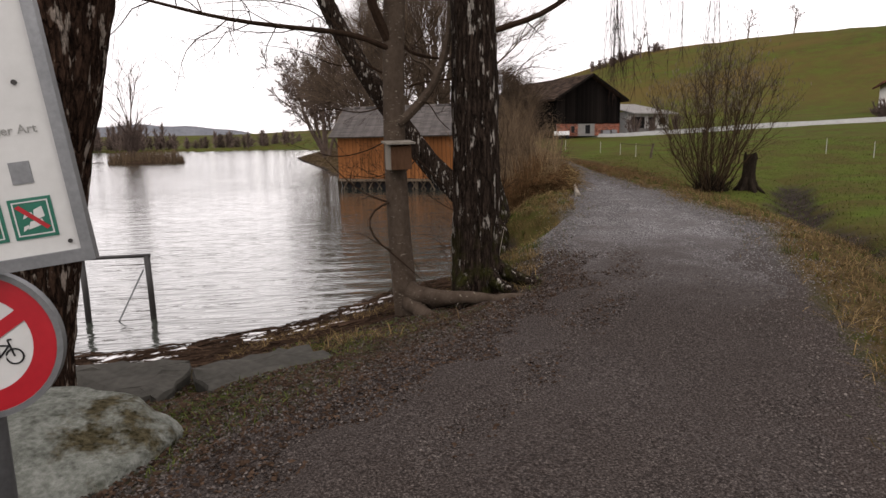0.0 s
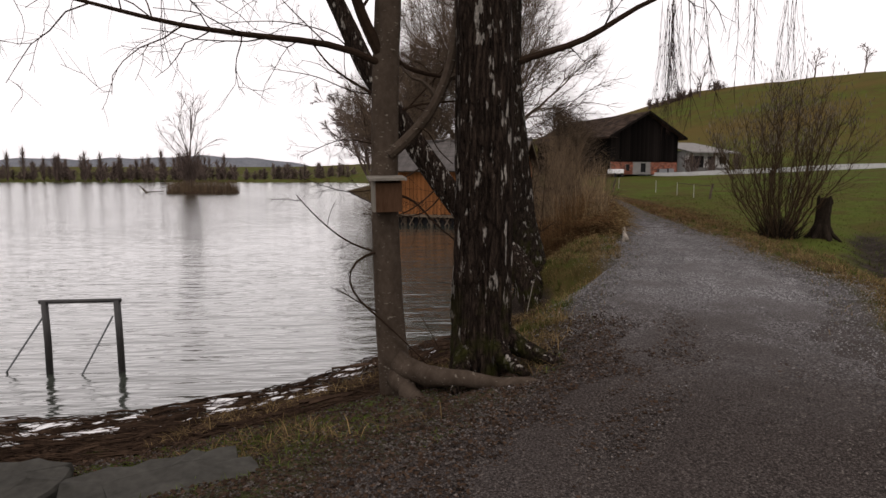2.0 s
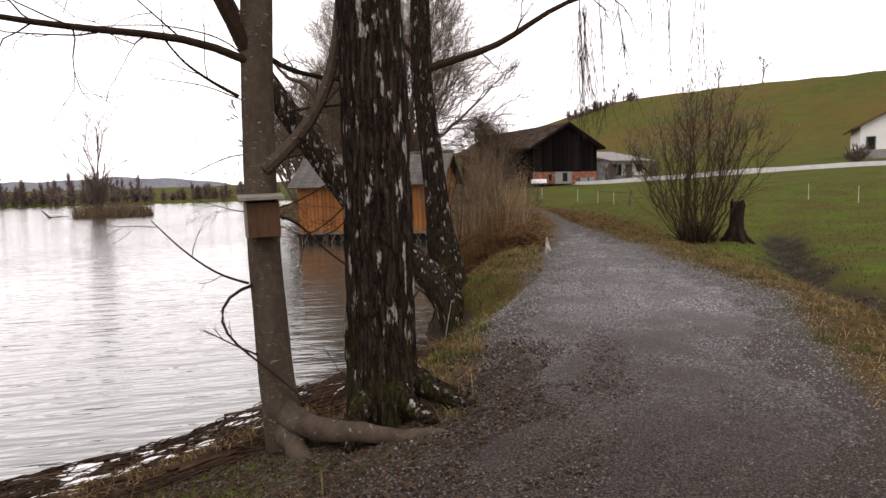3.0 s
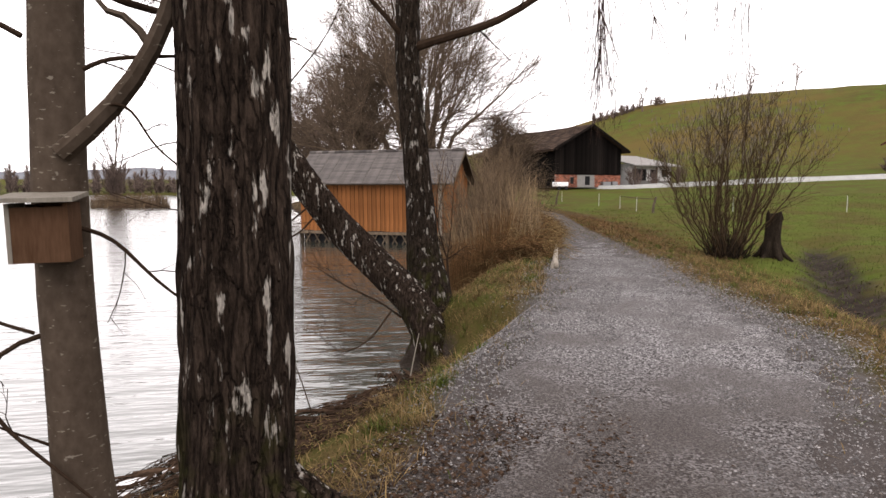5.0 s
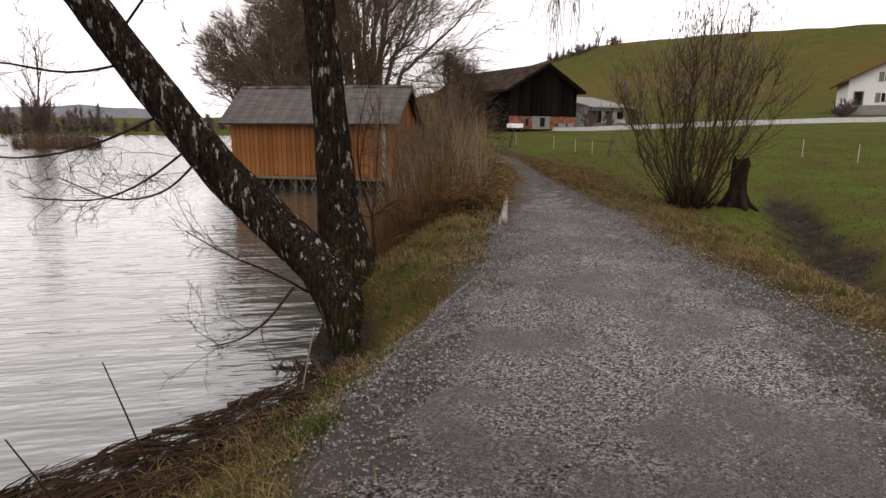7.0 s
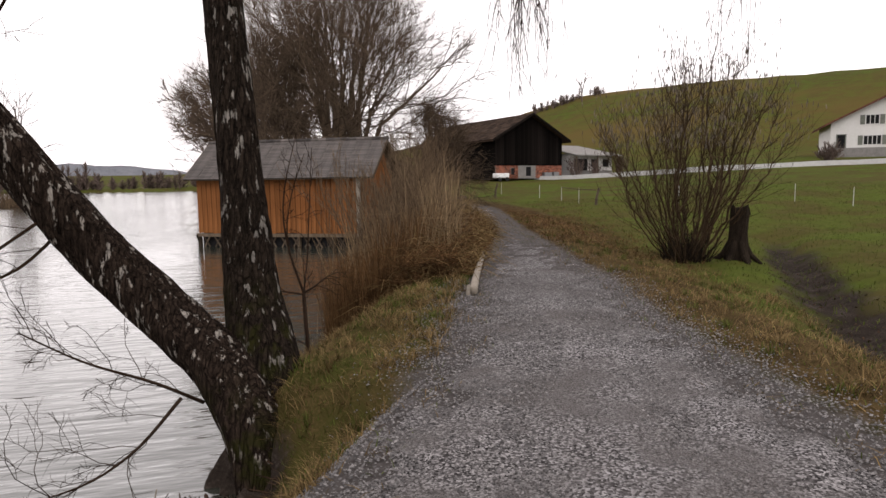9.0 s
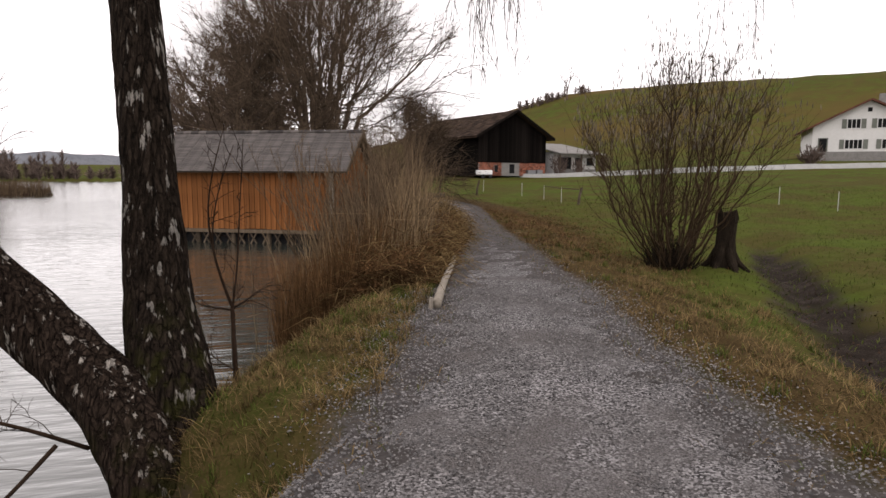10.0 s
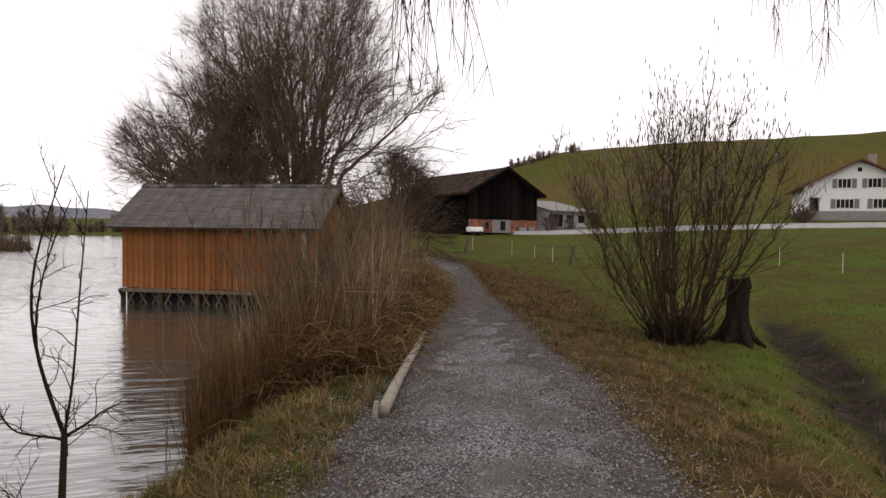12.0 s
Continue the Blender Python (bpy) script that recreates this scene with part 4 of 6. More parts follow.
def fan_willow(base, wide, high, stems, label):
    """A shrub willow: bowed stems from one clump, side branches that turn upwards, fine shoots with catkins."""
    ob = thing("willow_bush", Matrix.Translation(base), label, "shrub")
    catkins = Geo()
    for i in range(stems):
        a = 2 * math.pi * (i * 0.382 + rng.uniform(0, 0.1))
        out = math.sqrt((i + 0.5) / stems)
        u = np.array((math.cos(a), math.sin(a), 0))
        foot = u * out * 0.34 + (0, 0, -0.1)
        end = u * out * wide + (0, 0, high * (1 - 0.34 * out ** 2) * rng.uniform(0.72, 0.97))
        P = path_spline(np.array([foot, foot * 0.65 + end * 0.35 + u * 0.22 * out + rng.normal(0, 0.16, 3), foot * 0.3 + end * 0.7 + rng.normal(0, 0.16, 3), end]), 18)
        P[2:-1] += rng.normal(0, 0.025, (15, 3))
        g = Geo().tube(P, np.linspace(0.03, 0.006, 18) * rng.uniform(0.6, 1.2), 6, cap=False)
        n = 15
        k = rng.integers(3, 16, n)
        d = P[k + 1] - P[k]
        d = d / np.linalg.norm(d, axis=1)[:, None] + rng.normal(0, 0.55, (n, 3))
        d /= np.linalg.norm(d, axis=1)[:, None]
        g.twigs(P[k], d, rng.uniform(0.6, 1.9, n) * (1.2 - k / 20), 0.0085, 0.14, -0.1, 5)
        T, n = g.trace[:, 1:].reshape(-1, 3), 85
        k = rng.integers(0, len(T), n)
        d = rng.normal(0, 0.45, (n, 3)) + u * 0.25 * out + (0, 0, 0.8)
        d /= np.linalg.norm(d, axis=1)[:, None]
        tips = g.twigs(T[k], d, rng.uniform(0.2, 0.75, n), 0.0034, 0.16, -0.05, 3)
        part("stem", g, M_BUSH, ob)
        for q in tips[tips[:, 2] > high * 0.45]:
            if rng.uniform() < 0.8:
                e = rng.normal(0, 0.02, 2)
                catkins.tube([q, q + (e[0] * 0.5, e[1] * 0.5, 0.045), q + (e[0], e[1], 0.12)], [0.004, 0.012, 0.003], 4, cap=False)
    g, n = Geo(), 300
    a, r = rng.uniform(0, 2 * math.pi, n), np.sqrt(rng.uniform(0, 1, n)) * 0.5
    p = np.stack([np.cos(a) * r, np.sin(a) * r, np.full(n, -0.05)], 1)
    g.twigs(p, np.stack([np.cos(a) * r * 0.7, np.sin(a) * r * 0.7, np.ones(n)], 1) + rng.normal(0, 0.25, (n, 3)), rng.uniform(0.25, 0.95, n), 0.011, 0.2, 0.0, 3)
    tagged(part("shoot_tangle", g, M_STUMP, ob, "tangle of dark dead shoots at the foot"), kind="stuff")
    tagged(part("catkin_rest", catkins, M_CATKIN, ob, "small dark catkins at the shoot tips"), kind="stuff")
    return ob


fan_willow(on_ground(11.65, 20.9), 2.5, 5.7, 34, "bare many-stemmed willow bush with catkins beside the path")

# ---- boathouse ----
BH = pose(2.77, 35.09, 0, 0, 0, -25.1)
HALF, LEN, RIDGE, EAVE, SILL = 2.05, 7.99, 3.3, 1.77, -0.46


def build_boathouse():
    ob = thing("boathouse", BH, "orange-brown board boathouse with grey tiled roof standing in the lake", "boathouse")
    wx, wy = LEN / 2 - 0.35, HALF - 0.4
    boards = [block("board", (0.2, 0.03, 1), 0.006, M_BOARD)]
    slope = (RIDGE - EAVE) / HALF

    def board(x, y, z0, z1, turn):
        o = part("board", boards[0], M_BOARD, ob, at=Matrix.LocRotScale((x, y, z0), Euler((0, 0, turn)), (1, 1, z1 - z0)))
        return o

    n = int(2 * wx / 0.212)
    for i in range(n):
        x = -wx + 0.106 + i * (2 * wx - 0.212) / (n - 1)
        off = rng.uniform(-0.012, 0.004)
        board(x, -wy + off, SILL + rng.uniform(-0.03, 0.02), EAVE + 0.2, 0)
        board(x, wy - off, SILL + rng.uniform(-0.03, 0.02), EAVE + 0.2, 0)
    n = int(2 * wy / 0.212)
    for sgn in (-1, 1):
        for i in range(n):
            y = -wy + 0.106 + i * (2 * wy - 0.212) / (n - 1)
            board(sgn * wx, y, SILL, RIDGE - abs(y) * slope - 0.12, math.pi / 2)
    # dark box within the walls stands in for the unlit interior
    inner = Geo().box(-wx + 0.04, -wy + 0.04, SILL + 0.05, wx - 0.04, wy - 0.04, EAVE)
    part("dark_core", inner, M_DARK, ob)
    # roof: boarding, then courses of tiles
    for sgn in (-1, 1):
        g = Geo()
        for x0, x1 in ((-LEN / 2, LEN / 2),):
            a = [(x0, 0, RIDGE - 0.05), (x1, 0, RIDGE - 0.05), (x1, sgn * HALF, EAVE - 0.05), (x0, sgn * HALF, EAVE - 0.05)]
            b = [(x, y, z - 0.05) for x, y, z in a]
            g.add(a + b, [(0, 1, 2, 3), (7, 6, 5, 4), (0, 4, 5, 1), (1, 5, 6, 2), (2, 6, 7, 3), (3, 7, 4, 0)])
        part("roof_boarding", g, M_TRIM, ob)
    run = math.hypot(HALF, RIDGE - EAVE)
    rows_, cols_ = 22, 13
    tw, tl = LEN / cols_, run / rows_
    tilt = math.atan2(RIDGE - EAVE, HALF)
    tile = block("roof_tile", (tw - 0.012, tl + 0.05, 0.022), 0.005, M_TILE)
    joined = Geo()
    for r in range(rows_):
        for c in range(cols_):
            u = -LEN / 2 + (c + 0.5) * tw
            s = (r + 0.5) * tl
            y, z = -HALF + s * math.cos(tilt), EAVE + s * math.sin(tilt) - 0.04
            m = Matrix.LocRotScale((u + rng.uniform(-0.006, 0.006), y, z + rng.uniform(-0.004, 0.006)), Euler((tilt - 0.075, 0, rng.normal(0, 0.006))), None)
            part("roof_tile", tile, M_TILE, ob, at=m)
            joined.box(u - tw / 2 + 0.006, -y - tl / 2, z, u + tw / 2 - 0.006, -y + tl / 2, z + 0.05)
    part("rear_tiles", joined, M_TILE_ISL, ob)
    ridge = Geo()
    for c in range(24):
        x = -LEN / 2 + c * LEN / 24
        ridge.tube([(x, 0, RIDGE - 0.03), (x + LEN / 24 + 0.03, 0, RIDGE - 0.02)], [0.085, 0.095], 8)
    part("ridge_tiles", ridge, M_TILE_ISL, ob)
    for sgn in (-1, 1):
        for side in (-1, 1):
            g = Geo()
            x = sgn * (LEN / 2 + 0.012)
            a = [(x, 0, RIDGE - 0.01), (x, side * HALF, EAVE - 0.01), (x, side * HALF, EAVE - 0.16), (x, 0, RIDGE - 0.17)]
            g.add(a + [(q[0] - sgn * 0.03, q[1], q[2]) for q in a], [(0, 1, 2, 3), (7, 6, 5, 4), (0, 4, 5, 1), (1, 5, 6, 2), (2, 6, 7, 3), (3, 7, 4, 0)])
            part("verge_board", g, M_TRIM, ob)
    for y in (-wy - 0.03, wy + 0.03):
        part("sill_beam", Geo().box(-wx - 0.05, y - 0.07, SILL - 0.14, wx + 0.05, y + 0.07, SILL - 0.01), M_TRIM, ob)
    corner = block("corner_post", (0.16, 0.16, EAVE - SILL + 0.15), 0.01, M_POLE)
    part("corner_post", corner, M_POLE, ob, "pale grey corner post", at=pose(wx - 0.35, -wy - 0.05, SILL - 0.1))
    # slanting timbers between the sill and the water
    strut = block("strut", (0.06, 0.06, 0.58), 0.008, M_TRIM)
    for i in range(30):
        x = -wx + 0.1 + i * (2 * wx - 0.2) / 29
        part("strut", strut, M_TRIM, ob, at=pose(x + 0.14, -wy - 0.02, WATER - 0.02, 0, -32 if i % 2 else 30, 0))
    for i in range(12):
        y = -wy + 0.1 + i * (2 * wy - 0.2) / 11
        part("strut", strut, M_TRIM, ob, at=pose(-wx, y, WATER - 0.02, -30 if i % 2 else 30, 0, 0))
    # added dark box behind the struts: the shade under the floor as colour
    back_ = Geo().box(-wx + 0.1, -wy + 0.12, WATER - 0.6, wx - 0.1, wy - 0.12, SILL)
    part("dark_underfloor", back_, M_DARK, ob)
    for x in np.linspace(-wx, wx, 6):
        for y in (-wy, wy):
            part("pile", Geo().tube([(x, y + 0.05, WATER - 1.2), (x, y + 0.05, SILL - 0.1)], [0.09, 0.09], 8), M_TRIM, ob)


build_boathouse()

# ---- barn ----
BARN = pose(33.2, 87, 1.7, 0, 0, 16.4)


def gable_prism(hw, depth, wall, peak, y0=0.0):
    """Closed house body: gable end at y0, running back."""
    a = [(-hw, y0, 0), (hw, y0, 0), (hw, y0, wall), (0, y0, peak), (-hw, y0, wall)]
    b = [(x, y0 + depth, z) for x, y, z in a]
    return Geo().add(a + b, [(0, 1, 2, 3, 4), (9, 8, 7, 6, 5), (0, 5, 6, 1), (1, 6, 7, 2), (4, 9, 5, 0), (2, 7, 8, 3), (3, 8, 9, 4)])


def roof_slab(hw, depth, wall, peak, over, thick=0.25, y0=0.0, side=1):
    k = (peak - wall) / hw
    e = hw + over
    a = [(0, y0 - over, peak + thick), (side * e, y0 - over, peak + thick - k * e), (side * e, y0 + depth + over, peak + thick - k * e), (0, y0 + depth + over, peak + thick)]
    b = [(x, y, z - thick) for x, y, z in a]
    return Geo().add(a + b, [(0, 1, 2, 3), (7, 6, 5, 4), (0, 4, 5, 1), (1, 5, 6, 2), (2, 6, 7, 3), (3, 7, 4, 0)])


def tile_courses(hw, depth, wall, peak, over, rows_, side, y0=0.0, thick=0.25):
    """Overlapping strips of tiles on one slope."""
    g = Geo()
    k = (peak - wall) / hw
    e = hw + over
    for r in range(rows_):
        x0, x1 = e * r / rows_, e * (r + 1.15) / rows_
        z0, z1 = peak + thick + 0.02 - k * x0, peak + thick + 0.07 - k * x1
        n = int((depth + 2 * over) / 0.9)
        for i in range(n):
            ya = y0 - over + i * (depth + 2 * over) / n
            yb = ya + (depth + 2 * over) / n - 0.03
            a = [(side * x0, ya, z0), (side * x1, ya, z1), (side * x1, yb, z1), (side * x0, yb, z0)]
            g.add(a + [(x, y, z - 0.05) for x, y, z in a], [(0, 1, 2, 3), (0, 4, 5, 1), (1, 5, 6, 2), (2, 6, 7, 3), (3, 7, 4, 0)])
    return g


def build_barn():
    ob = thing("barn", BARN, "old barn with black board gable, brick base and brown tiled roof", "barn")
    hw, depth, wall, peak = 5.5, 20.0, 5.2, 8.2
    part("wall", gable_prism(hw, depth, wall, peak), M_BARNWOOD, ob)
    plank = block("plank", (0.34, 0.05, 1), 0.0, M_BARNWOOD)
    for i in range(32):
        x = -hw + 0.17 + i * (2 * hw - 0.34) / 31
        part("plank", plank, M_BARNWOOD, ob, at=Matrix.LocRotScale((x, -0.06 + rng.uniform(-0.015, 0.015), 1.75), None, (1, 1, peak - 1.8 - abs(x) * (peak - wall) / hw - 0.02)))
    for s in (-1, 1):
        part("roof", roof_slab(hw, depth, wall, peak, 0.9, side=s), M_BARNROOF, ob)
        part("roof_tiles", tile_courses(hw, depth, wall, peak, 0.9, 14, s), M_BARNROOF, ob)
        g = Geo()
        k = (peak - wall) / hw
        e = hw + 0.9
        a = [(0, -0.95, peak + 0.3), (s * e, -0.95, peak + 0.3 - k * e), (s * e, -0.95, peak - 0.02 - k * e), (0, -0.95, peak - 0.02)]
        g.add(a + [(x, y + 0.06, z) for x, y, z in a], [(0, 1, 2, 3), (7, 6, 5, 4), (0, 4, 5, 1), (1, 5, 6, 2), (2, 6, 7, 3), (3, 7, 4, 0)])
        part("verge_board", g, M_BARNWOOD, ob)
    bricks = Geo()
    for r in range(11):
        x = -hw + (0.15 if r % 2 else 0)
        while x < hw - 0.05:
            w = min(0.29, hw - x)
            cx = x + w / 2
            hole = (-1.9 < cx < 0.95) or (-3.0 < cx < -2.4 and 3 <= r <= 8)
            if not hole:
                bricks.box(x, -0.1, r * 0.155, x + w - 0.02, 0.0, r * 0.155 + 0.14)
            x += 0.3
    tagged(part("brickwork", bricks, M_BRICK, ob, "orange-red brick base wall"), kind="stuff")
    for x0, x1 in ((-hw + 0.01, -1.9), (0.95, hw - 0.01)):
        part("mortar", Geo().box(x0, -0.085, 0, x1, -0.002, 1.7), M_CONCRETE, ob)
    part("concrete_panel", Geo().box(-1.9, -0.1, 0, -0.6, 0, 1.72).box(0.25, -0.1, 0, 0.95, 0, 1.72).box(-0.6, -0.1, 0, 0.25, 0, 0.3).box(-0.6, -0.1, 1.5, 0.25, 0, 1.72), M_CONCRETE, ob, "grey concrete infill")
    part("window", Geo().box(-0.6, -0.03, 0.3, 0.25, -0.005, 1.5), M_DARK, ob)
    part("window", Geo().box(-3.0, -0.088, 0.45, -2.4, -0.05, 1.35), M_DARK, ob)
    part("trough", Geo().box(2.1, -0.6, 0.2, 3.4, -0.12, 0.75), M_GALV, ob)
    part("trough", Geo().box(3.7, -0.6, 0.3, 4.6, -0.12, 0.8), M_GALV, ob)
    part("lintel", Geo().box(-hw, -0.14, 1.68, hw, 0.0, 1.8), M_BARNWOOD, ob)


build_barn()

# low white building behind the barn
WB = pose(46, 92, 2.6, 0, 0, 20)
ob = thing("low_building", WB, "low white farm building with pale lean-to roof beside the barn", "building")
part("wall", Geo().box(-6, 0, -1, 2.5, 7, 2.5), M_WHITE, ob)
part("roof", Geo().add([(x, y, z + d) for d in (0, 0.16) for x, y, z in ((-6.4, -1.6, 2.1), (2.9, -1.6, 2.1), (2.9, 7.4, 3.9), (-6.4, 7.4, 3.9))], [(3, 2, 1, 0), (4, 5, 6, 7), (0, 1, 5, 4), (1, 2, 6, 5), (2, 3, 7, 6), (3, 0, 4, 7)]), M_CONCRETE, ob, "pale sheet roof")
# flat near-black sheet in place of the shaded opening
part("gate", Geo().box(-5.2, -0.06, -0.6, -2.6, -0.001, 1.75), M_DARK, ob, "open shed door, its unlit inside a flat dark panel")
for x in (-1.2, 1.2):
    w_ = part("window", Geo().box(x - 0.6, -0.05, 0.7, x + 0.6, -0.001, 1.7), M_DARK, ob)
    part("sill", Geo().box(x - 0.7, -0.1, 0.6, x + 0.7, -0.051, 0.7), M_SHUTTER, w_)
part("plinth", Geo().box(-6.05, -0.08, -1, 2.55, -0.062, 0.1), M_CONCRETE, ob)
for x in (-6.1, -1.9, 2.6):
    part("post", Geo().box(x - 0.09, -1.45, -1, x + 0.09, -1.27, 2.15), M_TRIM, ob)

for x, y, h in ((40.6, 88.3, 3.2), (43.4, 88.6, 2.6), (47.8, 89.6, 3.0)):
    bush("garden_shrub", on_ground(x, y), 22, h, "bare brown shrub in front of the farm building", M_FARTWIG, 0.7, None, (5, 4), 0.05, 0.022)

# ---- white farmhouse ----
HOUSE = pose(79, 76, 4.8, 0, 0, -38)


def build_house():
    ob = thing("farmhouse", HOUSE, "white rendered farmhouse with shuttered windows and red-brown gable roof", "house")
    hw, depth, wall, peak = 6.4, 13.0, 3.7, 7.0
    part("wall", gable_prism(hw, depth, wall, peak), M_WHITE, ob)
    for s in (-1, 1):
        part("roof", roof_slab(hw, depth, wall, peak, 0.9, 0.2, side=s), M_REDROOF, ob)
        part("roof_tiles", tile_courses(hw, depth, wall, peak, 0.9, 16, s, 0.0, 0.2), M_REDROOF, ob)
    part("chimney", Geo().box(2.0, 5, 5.2, 2.9, 5.9, 8.4), M_CONCRETE, ob)

    def window(x, z, n):
        w = n * 0.5
        o = part("window", Geo().box(x - w / 2, -0.02, z, x + w / 2, 0.01, z + 1.15), M_DARK, ob)
        fr = Geo().box(x - w / 2 - 0.05, -0.06, z - 0.08, x + w / 2 + 0.05, -0.021, z).box(x - w / 2 - 0.05, -0.06, z + 1.15, x + w / 2 + 0.05, -0.021, z + 1.22)
        for i in range(n + 1):
            xx = x - w / 2 + i * w / n
            fr.box(xx - 0.035, -0.055, z, xx + 0.035, -0.022, z + 1.15)
        part("frame", fr, M_WHITE, o)
        for s in (-1, 1):
            xx = x + s * (w / 2 + 0.36)
            part("shutter", Geo().box(xx - 0.28, -0.07, z - 0.05, xx + 0.28, -0.02, z + 1.2), M_SHUTTER, ob)

    for x, z, n in ((-1.7, 3.45, 3), (1.7, 3.45, 3), (-1.6, 0.75, 4), (2.6, 0.75, 4)):
        window(x, z, n)
    d = part("door", Geo().box(-5.6, -0.05, 0, -4.7, 0.01, 2.1), M_DARK, ob)
    part("frame", Geo().box(-5.75, -0.07, 0, -5.6, 0.0, 2.2).box(-4.7, -0.07, 0, -4.55, 0.0, 2.2).box(-5.6, -0.07, 2.1, -4.7, 0.0, 2.2), M_SHUTTER, d)
    part("gable_vent", Geo().box(-0.25, -0.03, 5.55, 0.25, 0.01, 6.1), M_DARK, ob)
    part("plinth", Geo().box(-hw - 0.05, -0.08, -1.5, hw + 0.05, -0.001, 0.35), M_CONCRETE, ob)


build_house()

# ---- things beside the start of the path ----


def lettering(text, size, mat, parent, at):
    cu = bpy.data.curves.new("lettering", "FONT")
    cu.body, cu.size, cu.extrude, cu.align_x = text, size, 0.0008, "RIGHT"
    tmp = bpy.data.objects.new("lettering", cu)
    scene.collection.objects.link(tmp)
    me = bpy.data.meshes.new_from_object(tmp.evaluated_get(bpy.context.evaluated_depsgraph_get()))
    bpy.data.objects.remove(tmp)
    me.materials.clear()
    me.materials.append(mat)
    o = new("lettering", me)
    o.parent, o.matrix_basis = parent, at
    return o


def disc(r0, r1, y, depth, n=48, squash=1.0):
    """A flat ring (r0 = 0: a full disc) standing upright, facing -y."""
    g = Geo()
    a = np.linspace(0, 2 * math.pi, n, endpoint=False)
    if r0 == 0:
        front = [(r1 * math.cos(t), y, r1 * math.sin(t) * squash) for t in a]
        rear = [(p[0], y + depth, p[2]) for p in front]
        g.add(front + rear, [tuple(range(n)), tuple(reversed(range(n, 2 * n)))] + [(i, i + n, (i + 1) % n + n, (i + 1) % n) for i in range(n)])
    else:
        ring = [(r * math.cos(t), yy, r * math.sin(t) * squash) for r, yy in ((r0, y), (r1, y), (r1, y + depth), (r0, y + depth)) for t in a]
        g.add(ring, [(k * n + i, k * n + (i + 1) % n, ((k + 1) % 4) * n + (i + 1) % n, ((k + 1) % 4) * n + i) for k in range(4) for i in range(n)])
    return g


def build_sign():
    gz = ground_z(-2.06, 2.9)
    ob = thing("sign_post", Matrix.Translation((-2.09, 2.897, gz)), "steel post with white notice board and round red cycling ban", "sign")
    part("post", Geo().tube([(0, 0, -0.3), (0, 0, 2.43 - gz)], [0.036, 0.036], 16), M_GALV, ob, smooth=True)
    # notice board: hangs askew
    bm_ = Matrix.Translation((0.37, -0.055, 1.145 - gz)) @ pose(0, 0, 0, 0, -6.6, 7)
    board = part("notice_board", Geo().box(-0.92, 0, 0, 0, 0.012, 1.15), M_SIGNW, ob, "white enamel board with grey frame", at=bm_)
    fr = Geo()
    for a, b in (((-0.96, -0.02, -0.04), (0.035, 0.03, 0.0)), ((-0.96, -0.02, 1.15), (0.035, 0.03, 1.19)), ((-0.96, -0.02, 0.0), (-0.92, 0.03, 1.15)), ((0.0, -0.02, 0.0), (0.035, 0.03, 1.15))):
        fr.box(*a, *b)
    part("frame", fr, M_GALV, board, "dull grey metal frame")
    lettering("ern aller Art", 0.04, M_PRINT, board, pose(-0.045, -0.003, 0.385, 90, 0, 0))
    for z, w in ((0.26, 0.25), (0.52, 0.6), (0.62, 0.5), (0.74, 0.55)):
        part("print_line", Geo().box(-0.9, -0.003, z, -0.9 + w, -0.0005, z + 0.012), M_PRINT, board)
    for u in (-0.118, -0.262, -0.406):
        p = part("pictogram", Geo().box(u - 0.062, -0.004, 0.055, u + 0.062, -0.0005, 0.185), M_GREEN, board, "green prohibition pictogram")
        ln = Geo()
        for x0, z0, x1, z1 in ((-0.052, 0.065, 0.052, 0.069), (-0.052, 0.171, 0.052, 0.175), (-0.052, 0.069, -0.048, 0.171), (0.048, 0.069, 0.052, 0.171)):
            ln.box(u + x0, -0.006, z0, u + x1, -0.0042, z1)
        part("border", ln, M_SIGNW, p)
        sh = Geo()
        for x0, z0, w, h in ((-0.02, 0.085, 0.05, 0.03), (0.0, 0.11, 0.035, 0.045), (-0.035, 0.08, 0.02, 0.02), (-0.028, 0.12, 0.03, 0.02)):
            sh.add([(u + x0, -0.0055, z0), (u + x0 + w, -0.0055, z0 + 0.012), (u + x0 + w * 0.9, -0.0055, z0 + h), (u + x0 + w * 0.2, -0.0055, z0 + h * 0.8)], [(0, 1, 2, 3)])
        part("figure", sh, M_SIGNW, p)
        part("bar", Geo().add([(u - 0.045, -0.0075, 0.158), (u - 0.032, -0.0075, 0.165), (u + 0.045, -0.0075, 0.088), (u + 0.034, -0.0075, 0.08)], [(0, 1, 2, 3)]), M_RED, p)
    # two dark stains on the board as discs, then its corner bolt
    for u, z, s in ((-0.075, 0.54, 0.008), (-0.2, 0.57, 0.011), (-0.03, 0.03, 0.007)):
        part("dark_spot", disc(0, s, -0.006, 0.006, 10), M_IRON, board, at=pose(u, 0, z))
    part("sticker_rest", Geo().box(-0.15, -0.003, 0.23, -0.09, -0.0005, 0.3), M_GALV, board, "torn sticker")
    # round ban
    rd = part("ban_sign", disc(0, 0.245, -0.06, 0.02), M_SIGNW, ob, "round white sign with red ring", at=pose(0.012, 0, 0.835 - gz, 0, 0, 4))
    part("red_ring", disc(0.165, 0.235, -0.064, 0.003), M_RED, rd)
    part("rim", disc(0.237, 0.256, -0.068, 0.035), M_GALV, rd)
    c, s = math.cos(radians(35)), math.sin(radians(35))
    q = [(-0.168, -0.022), (0.168, -0.022), (0.168, 0.022), (-0.168, 0.022)]
